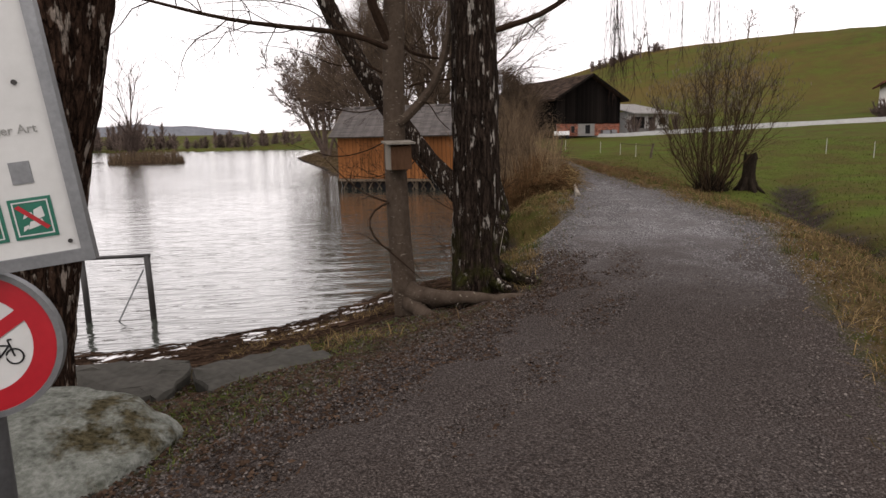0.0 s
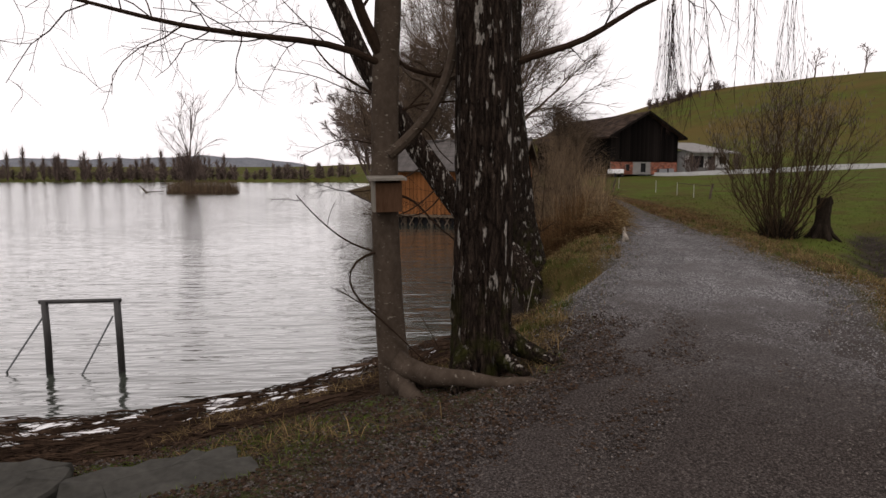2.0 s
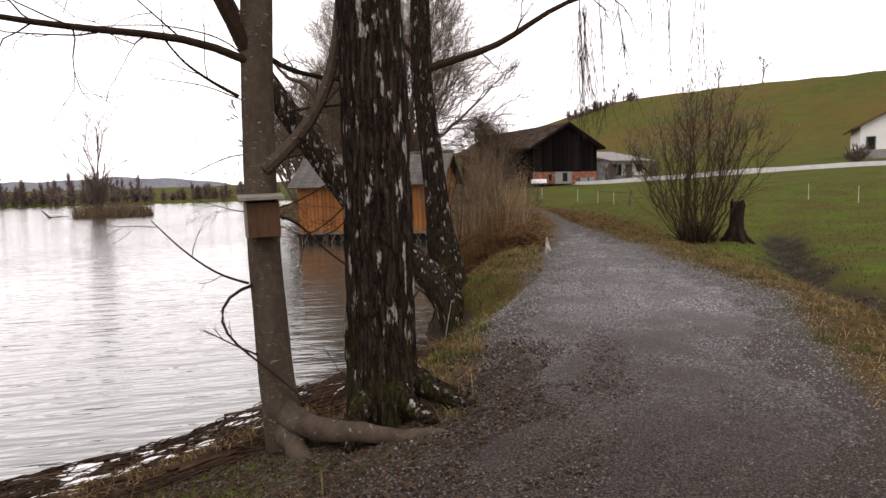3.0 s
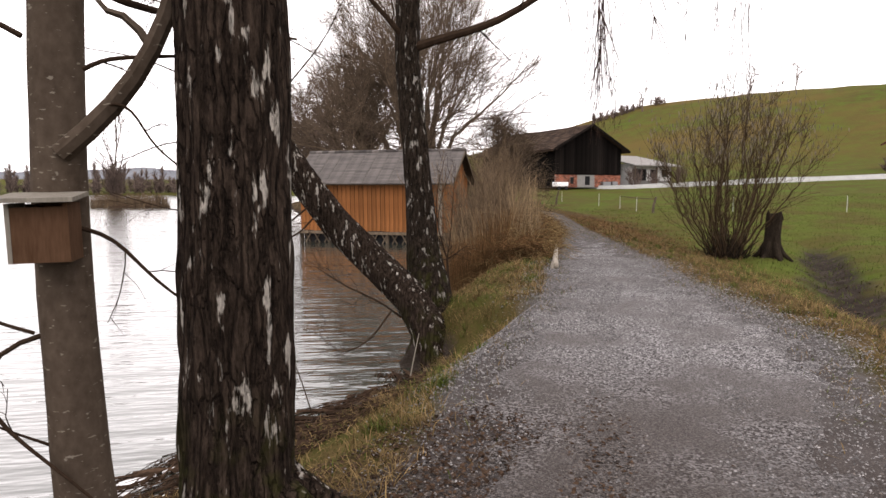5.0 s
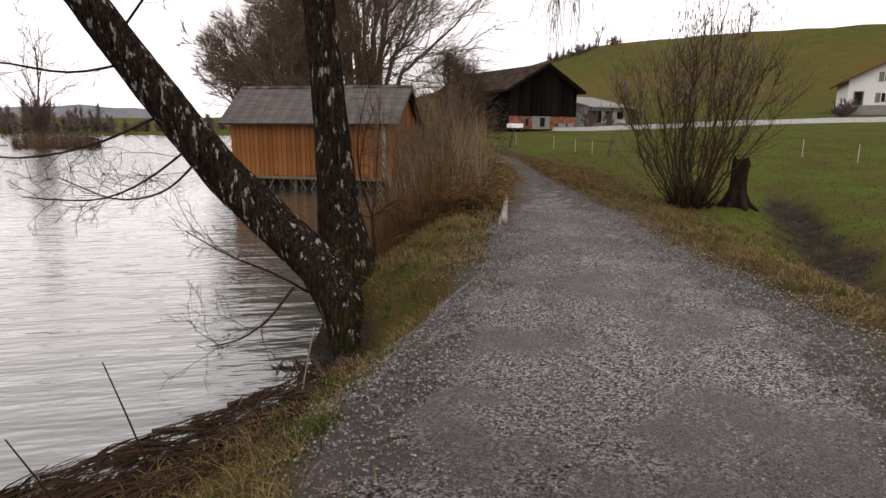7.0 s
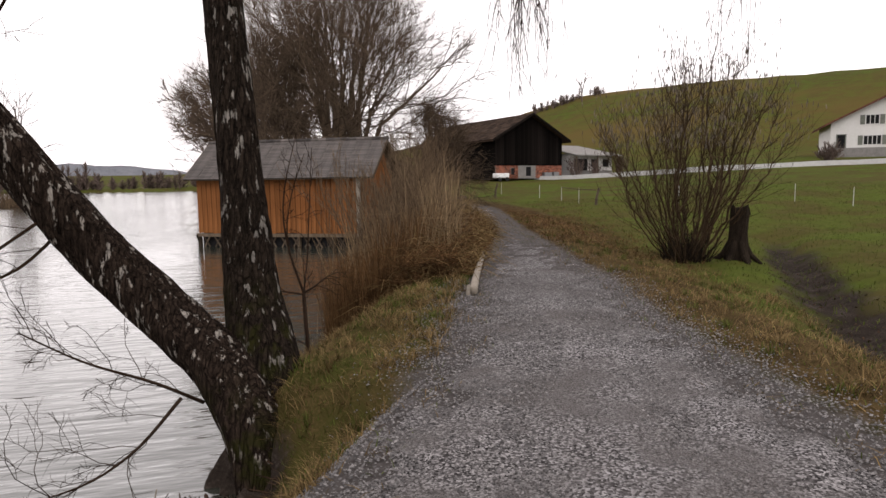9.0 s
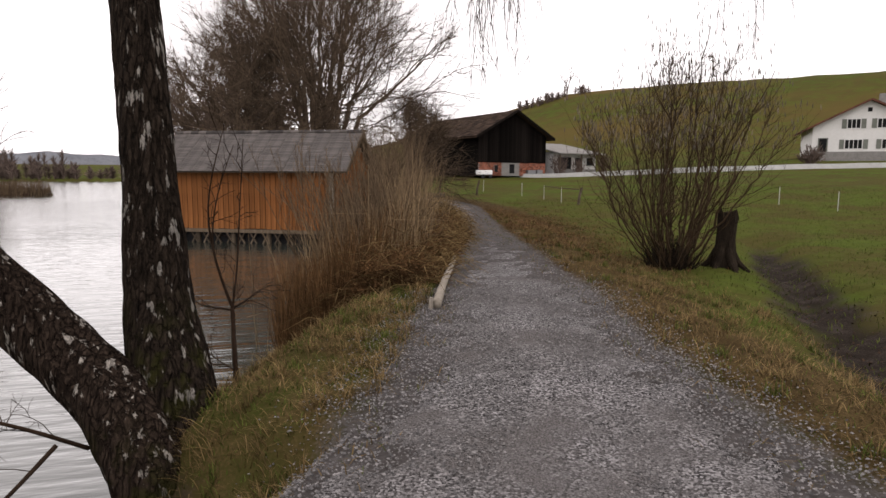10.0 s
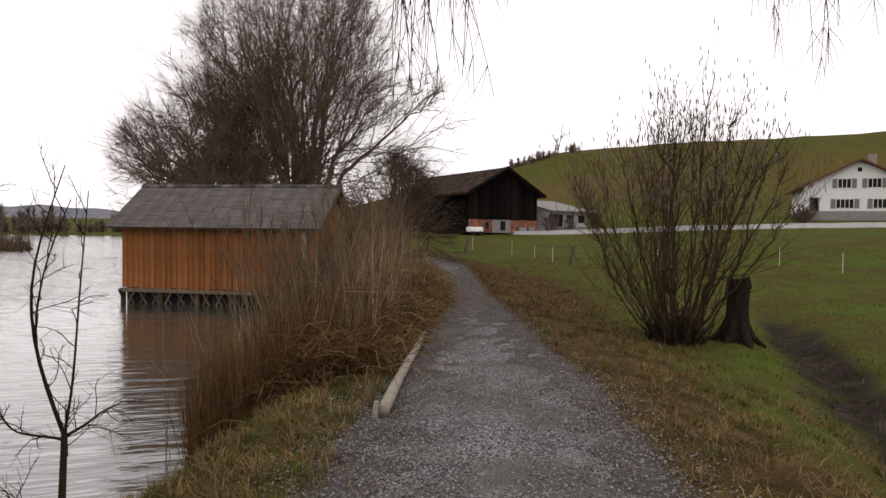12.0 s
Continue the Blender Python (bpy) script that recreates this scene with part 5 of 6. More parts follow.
    part("bar", Geo().add([(x * c - z * s, -0.0645, x * s + z * c) for x, z in q], [(0, 1, 2, 3)]), M_RED, rd)
    bike = Geo()
    for cx in (0.03, 0.105):
        t = np.linspace(0, 2 * math.pi, 17)
        bike.tube([(cx + 0.026 * math.cos(a), -0.063, -0.045 + 0.026 * math.sin(a)) for a in t], [0.003] * 17, 4)
    for p in (((0.03, -0.045), (0.055, -0.005)), ((0.055, -0.005), (0.09, -0.008)), ((0.09, -0.008), (0.062, -0.045)), ((0.062, -0.045), (0.03, -0.045)), ((0.105, -0.045), (0.088, 0.012)), ((0.088, 0.012), (0.1, 0.014)), ((0.062, -0.045), (0.05, 0.005)), ((0.042, 0.006), (0.06, 0.006))):
        bike.tube([(p[0][0], -0.063, p[0][1]), (p[1][0], -0.063, p[1][1])], [0.003, 0.003], 4)
    part("bicycle_symbol", bike, M_BLACK, rd)
    moped = Geo()
    for cx in (-0.11, -0.02):
        moped.add(*(lambda n: ([(cx + 0.03 * math.cos(2 * math.pi * i / n), -0.0625, 0.05 + 0.03 * math.sin(2 * math.pi * i / n)) for i in range(n)], [tuple(range(n))]))(14))
    moped.box(-0.11, -0.063, 0.05, -0.02, -0.062, 0.08).box(-0.06, -0.063, 0.08, -0.02, -0.062, 0.1)
    part("moped_symbol", moped, M_BLACK, rd)


build_sign()


def boulder(name, at, size, seed, mat, label, turn=0.0, category="boulder"):
    """A rounded block: a sphere pressed towards flat faces, then roughened."""
    bm = bmesh.new()
    bmesh.ops.create_icosphere(bm, subdivisions=5, radius=1)
    for v in bm.verts:
        d = v.co.normalized()
        box_r = 1 / max(abs(d.x), abs(d.y) * 1.02, abs(d.z) * 0.97)
        r = 0.42 * 1.0 + 0.58 * min(box_r, 1.42)
        r *= 1 + 0.16 * noise.noise(d * 1.3 + Vector((seed, 0, 0))) + 0.05 * noise.noise(d * 4.5 + Vector((0, seed, 0))) + 0.022 * noise.noise(d * 14)
        v.co = Vector((d.x * r * size[0], d.y * r * size[1], d.z * r * size[2]))
    me = bpy.data.meshes.new(name)
    bm.to_mesh(me)
    bm.free()
    me.materials.append(mat)
    me.polygons.foreach_set("use_smooth", np.ones(len(me.polygons), bool))
    o = new(name, me)
    o.matrix_basis = Matrix.Translation(at) @ Euler((0.1, 0.1, turn)).to_matrix().to_4x4()
    return tagged(o, label, category)


boulder("boulder", (-2.69, 3.93, -0.22), (0.92, 0.62, 0.32), 3, M_ROCK_MOSS, "large rough grey boulder with mossy litter on top", radians(-20))


def slab(name, corners, z, thick, label):
    """A flat stone with a broken outline."""
    out = []
    for (ax, ay), (bx, by) in zip(corners, corners[1:] + corners[:1]):
        for i in range(5):
            t = i / 5
            out.append((ax + (bx - ax) * t + rng.normal(0, 0.018), ay + (by - ay) * t + rng.normal(0, 0.018)))
    cx, cy = np.mean(out, axis=0)
    n = len(out)
    top = [(x - cx, y - cy, 0.0 + 0.008 * rng.normal()) for x, y in out]
    mid = [((x - cx) * 1.02, (y - cy) * 1.02, -0.03) for x, y in out]
    low = [((x - cx) * 0.97, (y - cy) * 0.97, -thick) for x, y in out]
    inner = [((x - cx) * 0.6, (y - cy) * 0.6, 0.012 + 0.006 * rng.normal()) for x, y in out]
    g = Geo().add(inner + top + mid + low, [tuple(range(n)), tuple(reversed(range(3 * n, 4 * n)))] + [(k * n + i, (k + 1) * n + i, (k + 1) * n + (i + 1) % n, k * n + (i + 1) % n) for k in range(3) for i in range(n)])
    o = part(name, g, M_SLAB, at=Matrix.Translation((cx, cy, z)) @ Euler((0.06, 0.03, 0)).to_matrix().to_4x4())
    return tagged(o, label, "stone slab", "shore slabs")


slab("stone_slab", [(-3.25, 5.45), (-3.3, 5.85), (-2.73, 5.93), (-2.22, 5.9), (-2.15, 5.68), (-2.3, 5.22), (-2.58, 5.18)], -0.29, 0.2, "flat grey stone slab laid along the shore")
slab("stone_slab", [(-2.1, 5.6), (-1.6, 5.87), (-1.25, 5.98), (-1.02, 5.7), (-1.2, 5.33), (-1.65, 5.14), (-1.9, 5.15)], -0.27, 0.2, "flat grey stone slab tilted towards the water")

# rusty box at the waterside
ob = thing("metal_box", pose(-4.05, 6.6, -0.6, 0, 0, -8), "open rusty metal box standing on the shore", "box")
for a in ((-0.5, -0.25, 0, 0.5, -0.23, 0.4), (-0.5, 0.23, 0, 0.5, 0.25, 0.4), (-0.5, -0.23, 0, -0.48, 0.23, 0.4), (0.48, -0.23, 0, 0.5, 0.23, 0.4)):
    part("side", Geo().box(*a), M_RUST, ob)
part("bottom", Geo().box(-0.48, -0.23, 0.0, 0.48, 0.23, 0.02), M_RUST, ob)

# iron frame in the water
ob = thing("water_rail", pose(-4.18, 10.1, WATER), "dark iron frame standing in the shallow water", "railing")
for x in (-0.44, 0.44):
    part("upright", Geo().tube([(x + 0.02 * (x > 0), 0, -0.7), (x + 0.01, 0, 0.4), (x, 0, 0.92)], [0.042, 0.042, 0.042], 10), M_IRON, ob, smooth=True)
part("crossbar", Geo().tube([(-0.5, 0, 0.91), (0.49, 0, 0.92)], [0.027, 0.027], 10), M_IRON, ob, smooth=True)
part("brace", Geo().tube([(-0.44, 0, 0.76), (-1.1, 0.06, -0.15)], [0.012, 0.012], 8), M_GALV, ob)
part("brace", Geo().tube([(0.38, 0, 0.72), (-0.06, -0.14, -0.15)], [0.012, 0.012], 8), M_GALV, ob)

# nest box
ob = thing("nest_box", pose(-0.29, 7.555, 1.17, 0, -1, 8) @ Matrix.Scale(1.22, 4), "weathered wooden nest box fixed to the smooth tree", "bird house")
part("front", Geo().box(-0.085, -0.11, 0.0, 0.085, -0.092, 0.2), M_BOX, ob)
for x in (-0.1, 0.085):
    part("side", Geo().box(x, -0.112, 0.0, x + 0.015, 0.06, 0.215), M_BOXSIDE if x < 0 else M_BOX, ob)
part("bottom", Geo().box(-0.084, -0.091, 0.0, 0.084, 0.06, 0.015), M_BOX, ob)
part("rear", Geo().box(-0.084, 0.045, 0.016, 0.084, 0.06, 0.21), M_BOX, ob)
part("roof", Geo().add([(x, y, z + 0.218 + (0.02 if y > 0 else 0)) for z in (0, 0.016) for x, y in ((-0.13, -0.16), (0.13, -0.16), (0.13, 0.075), (-0.13, 0.075))], [(3, 2, 1, 0), (4, 5, 6, 7), (0, 1, 5, 4), (1, 2, 6, 5), (2, 3, 7, 6), (3, 0, 4, 7)]), M_BOXSIDE, ob, "grey overhanging roof board")

# pale log that borders the path
g = Geo()
g.tube(path_spline([(4.86, 15.7, 0.06), (5.25, 16.9, 0.07), (5.7, 18.2, 0.075), (6.22, 19.7, 0.08)], 20), np.linspace(0.058, 0.044, 20), 12, rough=0.05)
tagged(part("border_log", g, M_POLE, smooth=True), "long pale debarked log lying along the path edge", "log")
g = Geo().tube([(4.78, 15.72, -0.5), (4.79, 15.7, 0.06), (4.8, 15.7, 0.15)], [0.03, 0.028, 0.024], 8)
tagged(part("wooden_stake", g, M_POLE), "short wooden stake holding the border log", "stake")

# stump with splayed roots
SB = (12.92, 20.75, ground_z(12.92, 20.75))
ob = thing("tree_stump", Matrix.Translation(SB), "tall dark rotten stump with splayed roots", "stump")
g = trunk_geo([(0, 0, -0.2), (0, 0, 0.3), (0.02, 0, 0.7), (0.05, 0, 1.22)], [0.3, 0.22, 0.2, 0.21], 22, 26, 0.5, 0.1)
v = g.v[-1].reshape(26, 22, 3)
v[-1, :, 2] += rng.uniform(-0.16, 0.14, 22)
g.v[-1] = v.reshape(-1, 3)
part("trunk", g, M_STUMP, ob)
for a in (-0.5, 0.6, 2.4, 3.6, 4.6):
    part("root", Geo().tube([(0.12 * math.cos(a), 0.12 * math.sin(a), 0.45), (0.3 * math.cos(a), 0.3 * math.sin(a), 0.12), (0.55 * math.cos(a), 0.55 * math.sin(a), -0.1)], [0.09, 0.075, 0.04], 8, rough=0.1), M_STUMP, ob)

# sapling at the water's edge
SP = (2.66, 14.4, ground_z(2.66, 14.4))
ob = thing("sapling", Matrix.Translation(SP), "bare forked sapling growing at the water's edge", "sapling")
part("stem", Geo().tube(path_spline(local([(2.67, 14.38, -0.6), (2.655, 14.42, -0.15), (2.64, 14.52, 0.12), (2.635, 14.57, 0.37)], SP), 12), np.linspace(0.028, 0.019, 12), 8), M_TWIG, ob)
for pts_, r0 in (([(0, 0, 0), (-0.08, 0, 0.24), (-0.15, 0, 0.47), (-0.19, 0, 0.77), (-0.2, 0, 0.97), (-0.11, 0.03, 1.34), (-0.01, 0.07, 1.7)], 0.014), ([(-0.14, 0, 0.47), (-0.16, -0.03, 0.7), (-0.08, -0.07, 1.1), (0.06, -0.07, 1.48)], 0.008), ([(0, 0, 0), (0.05, 0, 0.3), (0.08, -0.01, 0.77), (0.11, 0, 1.17), (0.14, 0, 1.54)], 0.009), ([(0.01, 0, 0.0), (0.13, -0.03, 0.07), (0.23, -0.03, 0.16), (0.33, -0.07, 0.2)], 0.011), ([(-0.01, 0, -0.02), (-0.14, 0, 0.01), (-0.3, 0.03, 0.03), (-0.4, 0.07, 0.2)], 0.01), ([(0.01, 0, -0.13), (0.01, -0.01, 0.2)], 0.012), ([(0.02, -0.15, -0.55), (-0.12, -0.15, -0.45), (-0.28, -0.12, -0.3)], 0.007)):
    limb(ob, SP, np.array(pts_) + (2.635, 14.57, 0.36), r0, 0.003, M_TWIG, 9, 0.3, 1, (3, 3), 0.0, 12)

# thin dead stalks on the bank
for i, (x, y, dx, h) in enumerate(((1.66, 11.1, 0.14, 0.62), (0.75, 10.2, -0.25, 0.75), (0.35, 9.9, -0.3, 0.5))):
    z = ground_z(x, y)
    g = Geo().tube([(0, 0, -0.05), (dx * 0.5, 0.02, h * 0.5), (dx, 0.05, h)], [0.007, 0.006, 0.004], 5)
    tagged(part("dead_stalk", g, M_POLE if i == 0 else M_TWIG, at=Matrix.Translation((x, y, z))), "pale dry stalk on the bank" if i == 0 else "dark bare shoot on the bank", "stalk", "bank stalks")

# ---- scrub and reeds by the boathouse ----
for x, y, n, h, s in ((4.35, 19.5, 20, 2.1, 0.7), (5.0, 20.3, 20, 2.6, 0.6), (5.35, 24.2, 26, 3.4, 0.5), (4.6, 20.9, 22, 2.5, 0.6), (6.6, 28.0, 24, 3.8, 0.45), (7.7, 31.5, 22, 4.4, 0.4), (5.3, 21.8, 20, 2.7, 0.5), (8.6, 35.5, 18, 4.2, 0.4), (4.0, 22.5, 16, 2.1, 0.6), (6.0, 25.8, 20, 3.6, 0.45), (4.15, 21.4, 13, 3.7, 0.55), (4.75, 22.6, 14, 4.0, 0.5), (5.2, 23.4, 14, 4.2, 0.45), (4.5, 20.3, 12, 3.1, 0.55)):
    bush("willow_scrub", (x, y, max(WATER, ground_z(x, y))), n, h, "dense bare brown willow scrub on the lake bank", M_SCRUB, s, None, (6, 7), 0.018, 0.0045)


def scatter_in(n, box_, keep):
    x, y = rng.uniform(box_[0], box_[1], n), rng.uniform(box_[2], box_[3], n)
    z, dw, dr, dp = land(x, y)
    k = keep(x, y, z, dw, dr, dp)
    return x[k], y[k], z[k]


def stuff(name, g, mat, label, category):
    return tagged(part(name, g, mat), label, category, kind="stuff")


def reeds():
    g = Geo()
    x, y, z = scatter_in(16000, (2.5, 9.5, 18.0, 34), lambda x, y, z, dw, dr, dp: (dw > -1.3) & (dp > 0.5) & (dw < 2.2) & (rng.uniform(0, 1, len(x)) < np.exp(-((dw + 0.1) / 0.9) ** 2) * np.where(y < 25, 1, 0.5)))
    for a, b, c in zip(x, y, z):
        h = rng.uniform(0.9, 2.3)
        t = rng.normal(0, 0.16, 2)
        k = rng.normal(0, 0.3, 2) * (rng.uniform() < 0.45)
        c = max(c, WATER - 0.15)
        pts = [(a, b, c), (a + t[0] * h * 0.5, b + t[1] * h * 0.5, c + h * 0.55), (a + t[0] * h + k[0], b + t[1] * h + k[1], c + h * (0.95 - 0.4 * (abs(k[0]) > 0.25)))]
        g.tube(pts, (0.005, 0.004, 0.0015), 3, cap=False)
    stuff("reeds", g, M_REED, "dry pale reed stems standing in shallow water", "reeds")
    g = Geo()
    x, y, z = scatter_in(26000, (3.0, 6.2, 17.3, 23.5), lambda x, y, z, dw, dr, dp: (dw > -0.75) & (dw < 0.35) & (dp > 0.5))
    for a, b, c in zip(x, y, z):
        h = rng.uniform(0.5, 1.5)
        t = rng.normal(0, 0.12, 2)
        c = max(c, WATER - 0.15)
        g.tube([(a, b, c), (a + t[0] * h, b + t[1] * h, c + h)], (0.0055, 0.002), 3, cap=False)
    stuff("broken_reeds", g, M_HEAP, "broken brown reed stalks along the water's edge", "reeds")
    g = Geo()
    x, y, z = scatter_in(30000, (3.4, 8.0, 17.2, 27), lambda x, y, z, dw, dr, dp: (dw > 0.0) & (dp > 0.2) & (dp < 2.6))
    for a, b, c in zip(x, y, z):
        ang, ln = rng.uniform(0, 2 * math.pi), rng.uniform(0.2, 0.7)
        dx, dy = math.cos(ang) * ln / 2, math.sin(ang) * ln / 2
        c += rng.uniform(0, 0.5) * smooth01((left_x(b) - a - 0.15) / 0.7)
        s = rng.normal(0, 0.12)
        g.tube([(a - dx, b - dy, c - s), (a, b, c + 0.04), (a + dx, b + dy, c + s)], (0.006, 0.005, 0.003), 3, cap=False)
    stuff("straw_heap", g, M_HEAP, "tangled heap of rotten red-brown reed straw on the bank", "straw")
    f = Geo()
    x, y, z = scatter_in(22000, (3.4, 11.5, 16.7, 36), lambda x, y, z, dw, dr, dp: (dw > -0.1) & (dp > 0.12) & (y > 17))
    for a, b, c in zip(x, y, z):
        ang, ln = rng.uniform(0, 2 * math.pi), rng.uniform(0.25, 0.8)
        dx, dy = math.cos(ang) * ln, math.sin(ang) * ln
        c += rng.uniform(0.0, 0.12) + 0.42 * abs(rng.normal()) * (rng.uniform() < 0.6) * math.exp(-((a - left_x(b) + 1.1) / 0.8) ** 2)
        f.tube([(a, b, c + rng.uniform(0, 0.1)), (a + dx / 2, b + dy / 2, c + rng.uniform(0.02, 0.22)), (a + dx, b + dy, c - 0.02)], (0.005, 0.004, 0.002), 3, cap=False)
    stuff("fallen_reeds", f, M_STRAW, "flattened brown reed straw on the bank", "reeds")


reeds()

# plank barrier where the path bends
ob = thing("plank_barrier", pose(8.3, 32.2, ground_z(8.6, 32.2) - 0.05, 0, 0, 12), "low dark plank barrier beside the path bend", "fence")
for x in (-0.9, 0, 0.9):
    part("post", Geo().box(x - 0.05, -0.05, -0.3, x + 0.05, 0.05, 1.05), M_FENCEWOOD, ob)
for z in (0.15, 0.5, 0.85):
    part("rail", Geo().box(-1.1, -0.09, z, 1.1, -0.052, z + 0.16), M_FENCEWOOD, ob)

# ---- meadow: fence, road, posts ----
fp = Geo().tube([(0, 0, -0.1), (0, 0, 0.95)], [0.016, 0.014], 6).mesh("fence_post", M_POSTW)
for x, y in ((19.2, 57), (20.3, 51.5), (20.4, 47.8), (20.2, 44.7), (24.2, 40.0), (29.1, 36.7), (29.1, 33.0), (31.5, 29.5), (34.5, 26.5)):
    o = new("fence_post", fp)
    o.matrix_basis = Matrix.Translation((x, y, ground_z(x, y)))
    tagged(o, "thin white electric fence post in the meadow", "fence post", "meadow fence")
for x, y, s in ((20.0, 42.0, 0.9), (17.5, 53.5, 1.0), (15.8, 58, 1.1)):
    g = Geo().tube([(0, 0, -0.2), (0.05, 0, 0.5 * s), (0.22, 0.05, 1.1 * s)], [0.09, 0.08, 0.07], 8, rough=0.06)
    tagged(part("wooden_post", g, M_FENCEWOOD, at=Matrix.Translation((x, y, ground_z(x, y)))), "dark leaning wooden fence post by the meadow", "fence post", "wooden posts")
g = Geo()
for a, b in (((20.2, 44.7), (20.0, 42.0)), ((20.4, 47.8), (20.2, 44.7))):
    z0, z1 = ground_z(*a), ground_z(*b)
    g.tube([(*a, z0 + 0.9), (*b, z1 + 0.88)], [0.025, 0.025], 6)
tagged(part("fence_rail", g, M_FENCEWOOD), "thin rail of the meadow gate", "fence rail")

ROAD = np.array([(30, 96), (42, 84), (53, 70), (66, 61), (90, 50), (140, 33), (220, 10)], float)


def build_road():
    P = path_spline(np.column_stack([ROAD, np.zeros(len(ROAD))]), 120)[:, :2]
    t = np.gradient(P, axis=0)
    t /= np.linalg.norm(t, axis=1)[:, None]
    nrm = np.stack([-t[:, 1], t[:, 0]], 1)
    rows_ = [np.column_stack([P + nrm * o, land(*(P + nrm * o).T)[0] + 0.12]) for o in (-2.6, 0, 2.6)]
    zc = np.maximum.reduce([r[:, 2] for r in rows_]) + 0.1
    g = Geo()
    n = len(P)
    v = np.concatenate([np.column_stack([P + nrm * o, zc + dz]) for o, dz in ((-3.0, -1.2), (-2.6, 0), (2.6, 0.03), (3.0, -1.2))])
    g.add(v, [(k * n + i, k * n + i + 1, (k + 1) * n + i + 1, (k + 1) * n + i) for k in range(3) for i in range(n - 1)])
    tagged(part("road", g, M_ASPHALT), "pale narrow country road across the meadow", "road", kind="structure")
    rp = Geo().box(-0.06, -0.04, 0, 0.06, 0.04, 0.95).mesh("road_post", M_POSTW)
    for i in range(30, 110, 8):
        o = new("road_post", rp)
        o.matrix_basis = Matrix.Translation((*(P[i] - nrm[i] * 2.4), zc[i]))
        tagged(o, "white reflector post beside the road", "road post", "road posts")


build_road()

# white trailer by the barn
ob = thing("trailer", pose(28.6, 85.0, ground_z(28.6, 85.0), 0, 0, 16), "small white farm trailer parked at the barn", "trailer")
part("body", block("body", (1.9, 1.1, 0.6), 0.08, M_CARW), M_CARW, ob, at=pose(0, 0, 0.45))
for x in (-0.55, 0.55):
    part("wheel", disc(0, 0.26, -0.1, 0.18, 20), M_BLACK, ob, at=pose(x, -0.55, 0.27))

# ---- island ----
g = Geo()
a = np.linspace(0, 2 * math.pi, 40, endpoint=False)
rr = 1 + 0.18 * np.sin(3 * a) + 0.1 * np.sin(7 * a + 1)
rings = [np.column_stack([4.6 * k * rr * np.cos(a), 2.4 * k * rr * np.sin(a), np.full(40, z)]) for k, z in ((1.1, -0.6), (0.95, 0.15), (0.6, 0.45), (0.05, 0.6))]
g.add(np.concatenate(rings), [(k * 40 + i, k * 40 + (i + 1) % 40, (k + 1) * 40 + (i + 1) % 40, (k + 1) * 40 + i) for k in range(3) for i in range(40)] + [tuple(range(120, 160))])
IS = (-28.8, 96.5, WATER)
tagged(part("island", g, M_LITTER, at=Matrix.Translation(IS)), "small brown reed island out in the lake", "island", kind="structure")
g = Geo()
for _ in range(1500):
    b, k = rng.uniform(0, 2 * math.pi), math.sqrt(rng.uniform())
    x, y, h = 5.2 * k * math.cos(b), 2.6 * k * math.sin(b), rng.uniform(0.8, 2.0)
    g.tube([(x, y, 0), (x + rng.normal(0, 0.2), y, h)], (0.03, 0.012), 3, cap=False)
stuff("island_reeds", g, M_SCRUB, "dead reeds on the small island", "reeds").location = IS
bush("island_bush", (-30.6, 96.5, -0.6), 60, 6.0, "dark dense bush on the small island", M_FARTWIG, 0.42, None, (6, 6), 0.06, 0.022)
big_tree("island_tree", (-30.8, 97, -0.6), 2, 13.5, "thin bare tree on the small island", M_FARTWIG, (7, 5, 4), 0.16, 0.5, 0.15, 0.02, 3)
tagged(part("sunken_branch", Geo().tube([(0, 0, -0.3), (-0.6, 0, 0.5), (-1.2, 0, 1.1)], [0.18, 0.14, 0.07], 6).tube([(-0.4, 0, 0.15), (2.2, 0, 0.22)], [0.1, 0.06], 6), M_TRIM, at=Matrix.Translation((-37.0, 97.5, WATER))), "dead branch sticking out of the lake", "branch")

# ---- far shore ----


def far_tree(g, x, y, z, h, w, n, tip):
    g.tube([(x, y, z - 0.5), (x, y, z + h * 0.9)], (0.2, 0.05), 4, cap=False)
    t, a = rng.uniform(0.05, 0.95, n), rng.uniform(0, 2 * math.pi, n)
    r = w * np.sin(math.pi * np.minimum(1, 0.15 + t * 0.85)) * rng.uniform(0.4, 1, n)
    dz = h * 0.2 * rng.uniform(0.5, 1.3, n)
    p = np.stack([np.full(n, x), np.full(n, y), z + h * t * 0.8], 1)
    d = np.stack([r * np.cos(a), r * np.sin(a), dz], 1)
    ln = np.linalg.norm(d, axis=1)
    g.twigs(p, d / ln[:, None], ln, tip, 0.2, 0.0, 1)


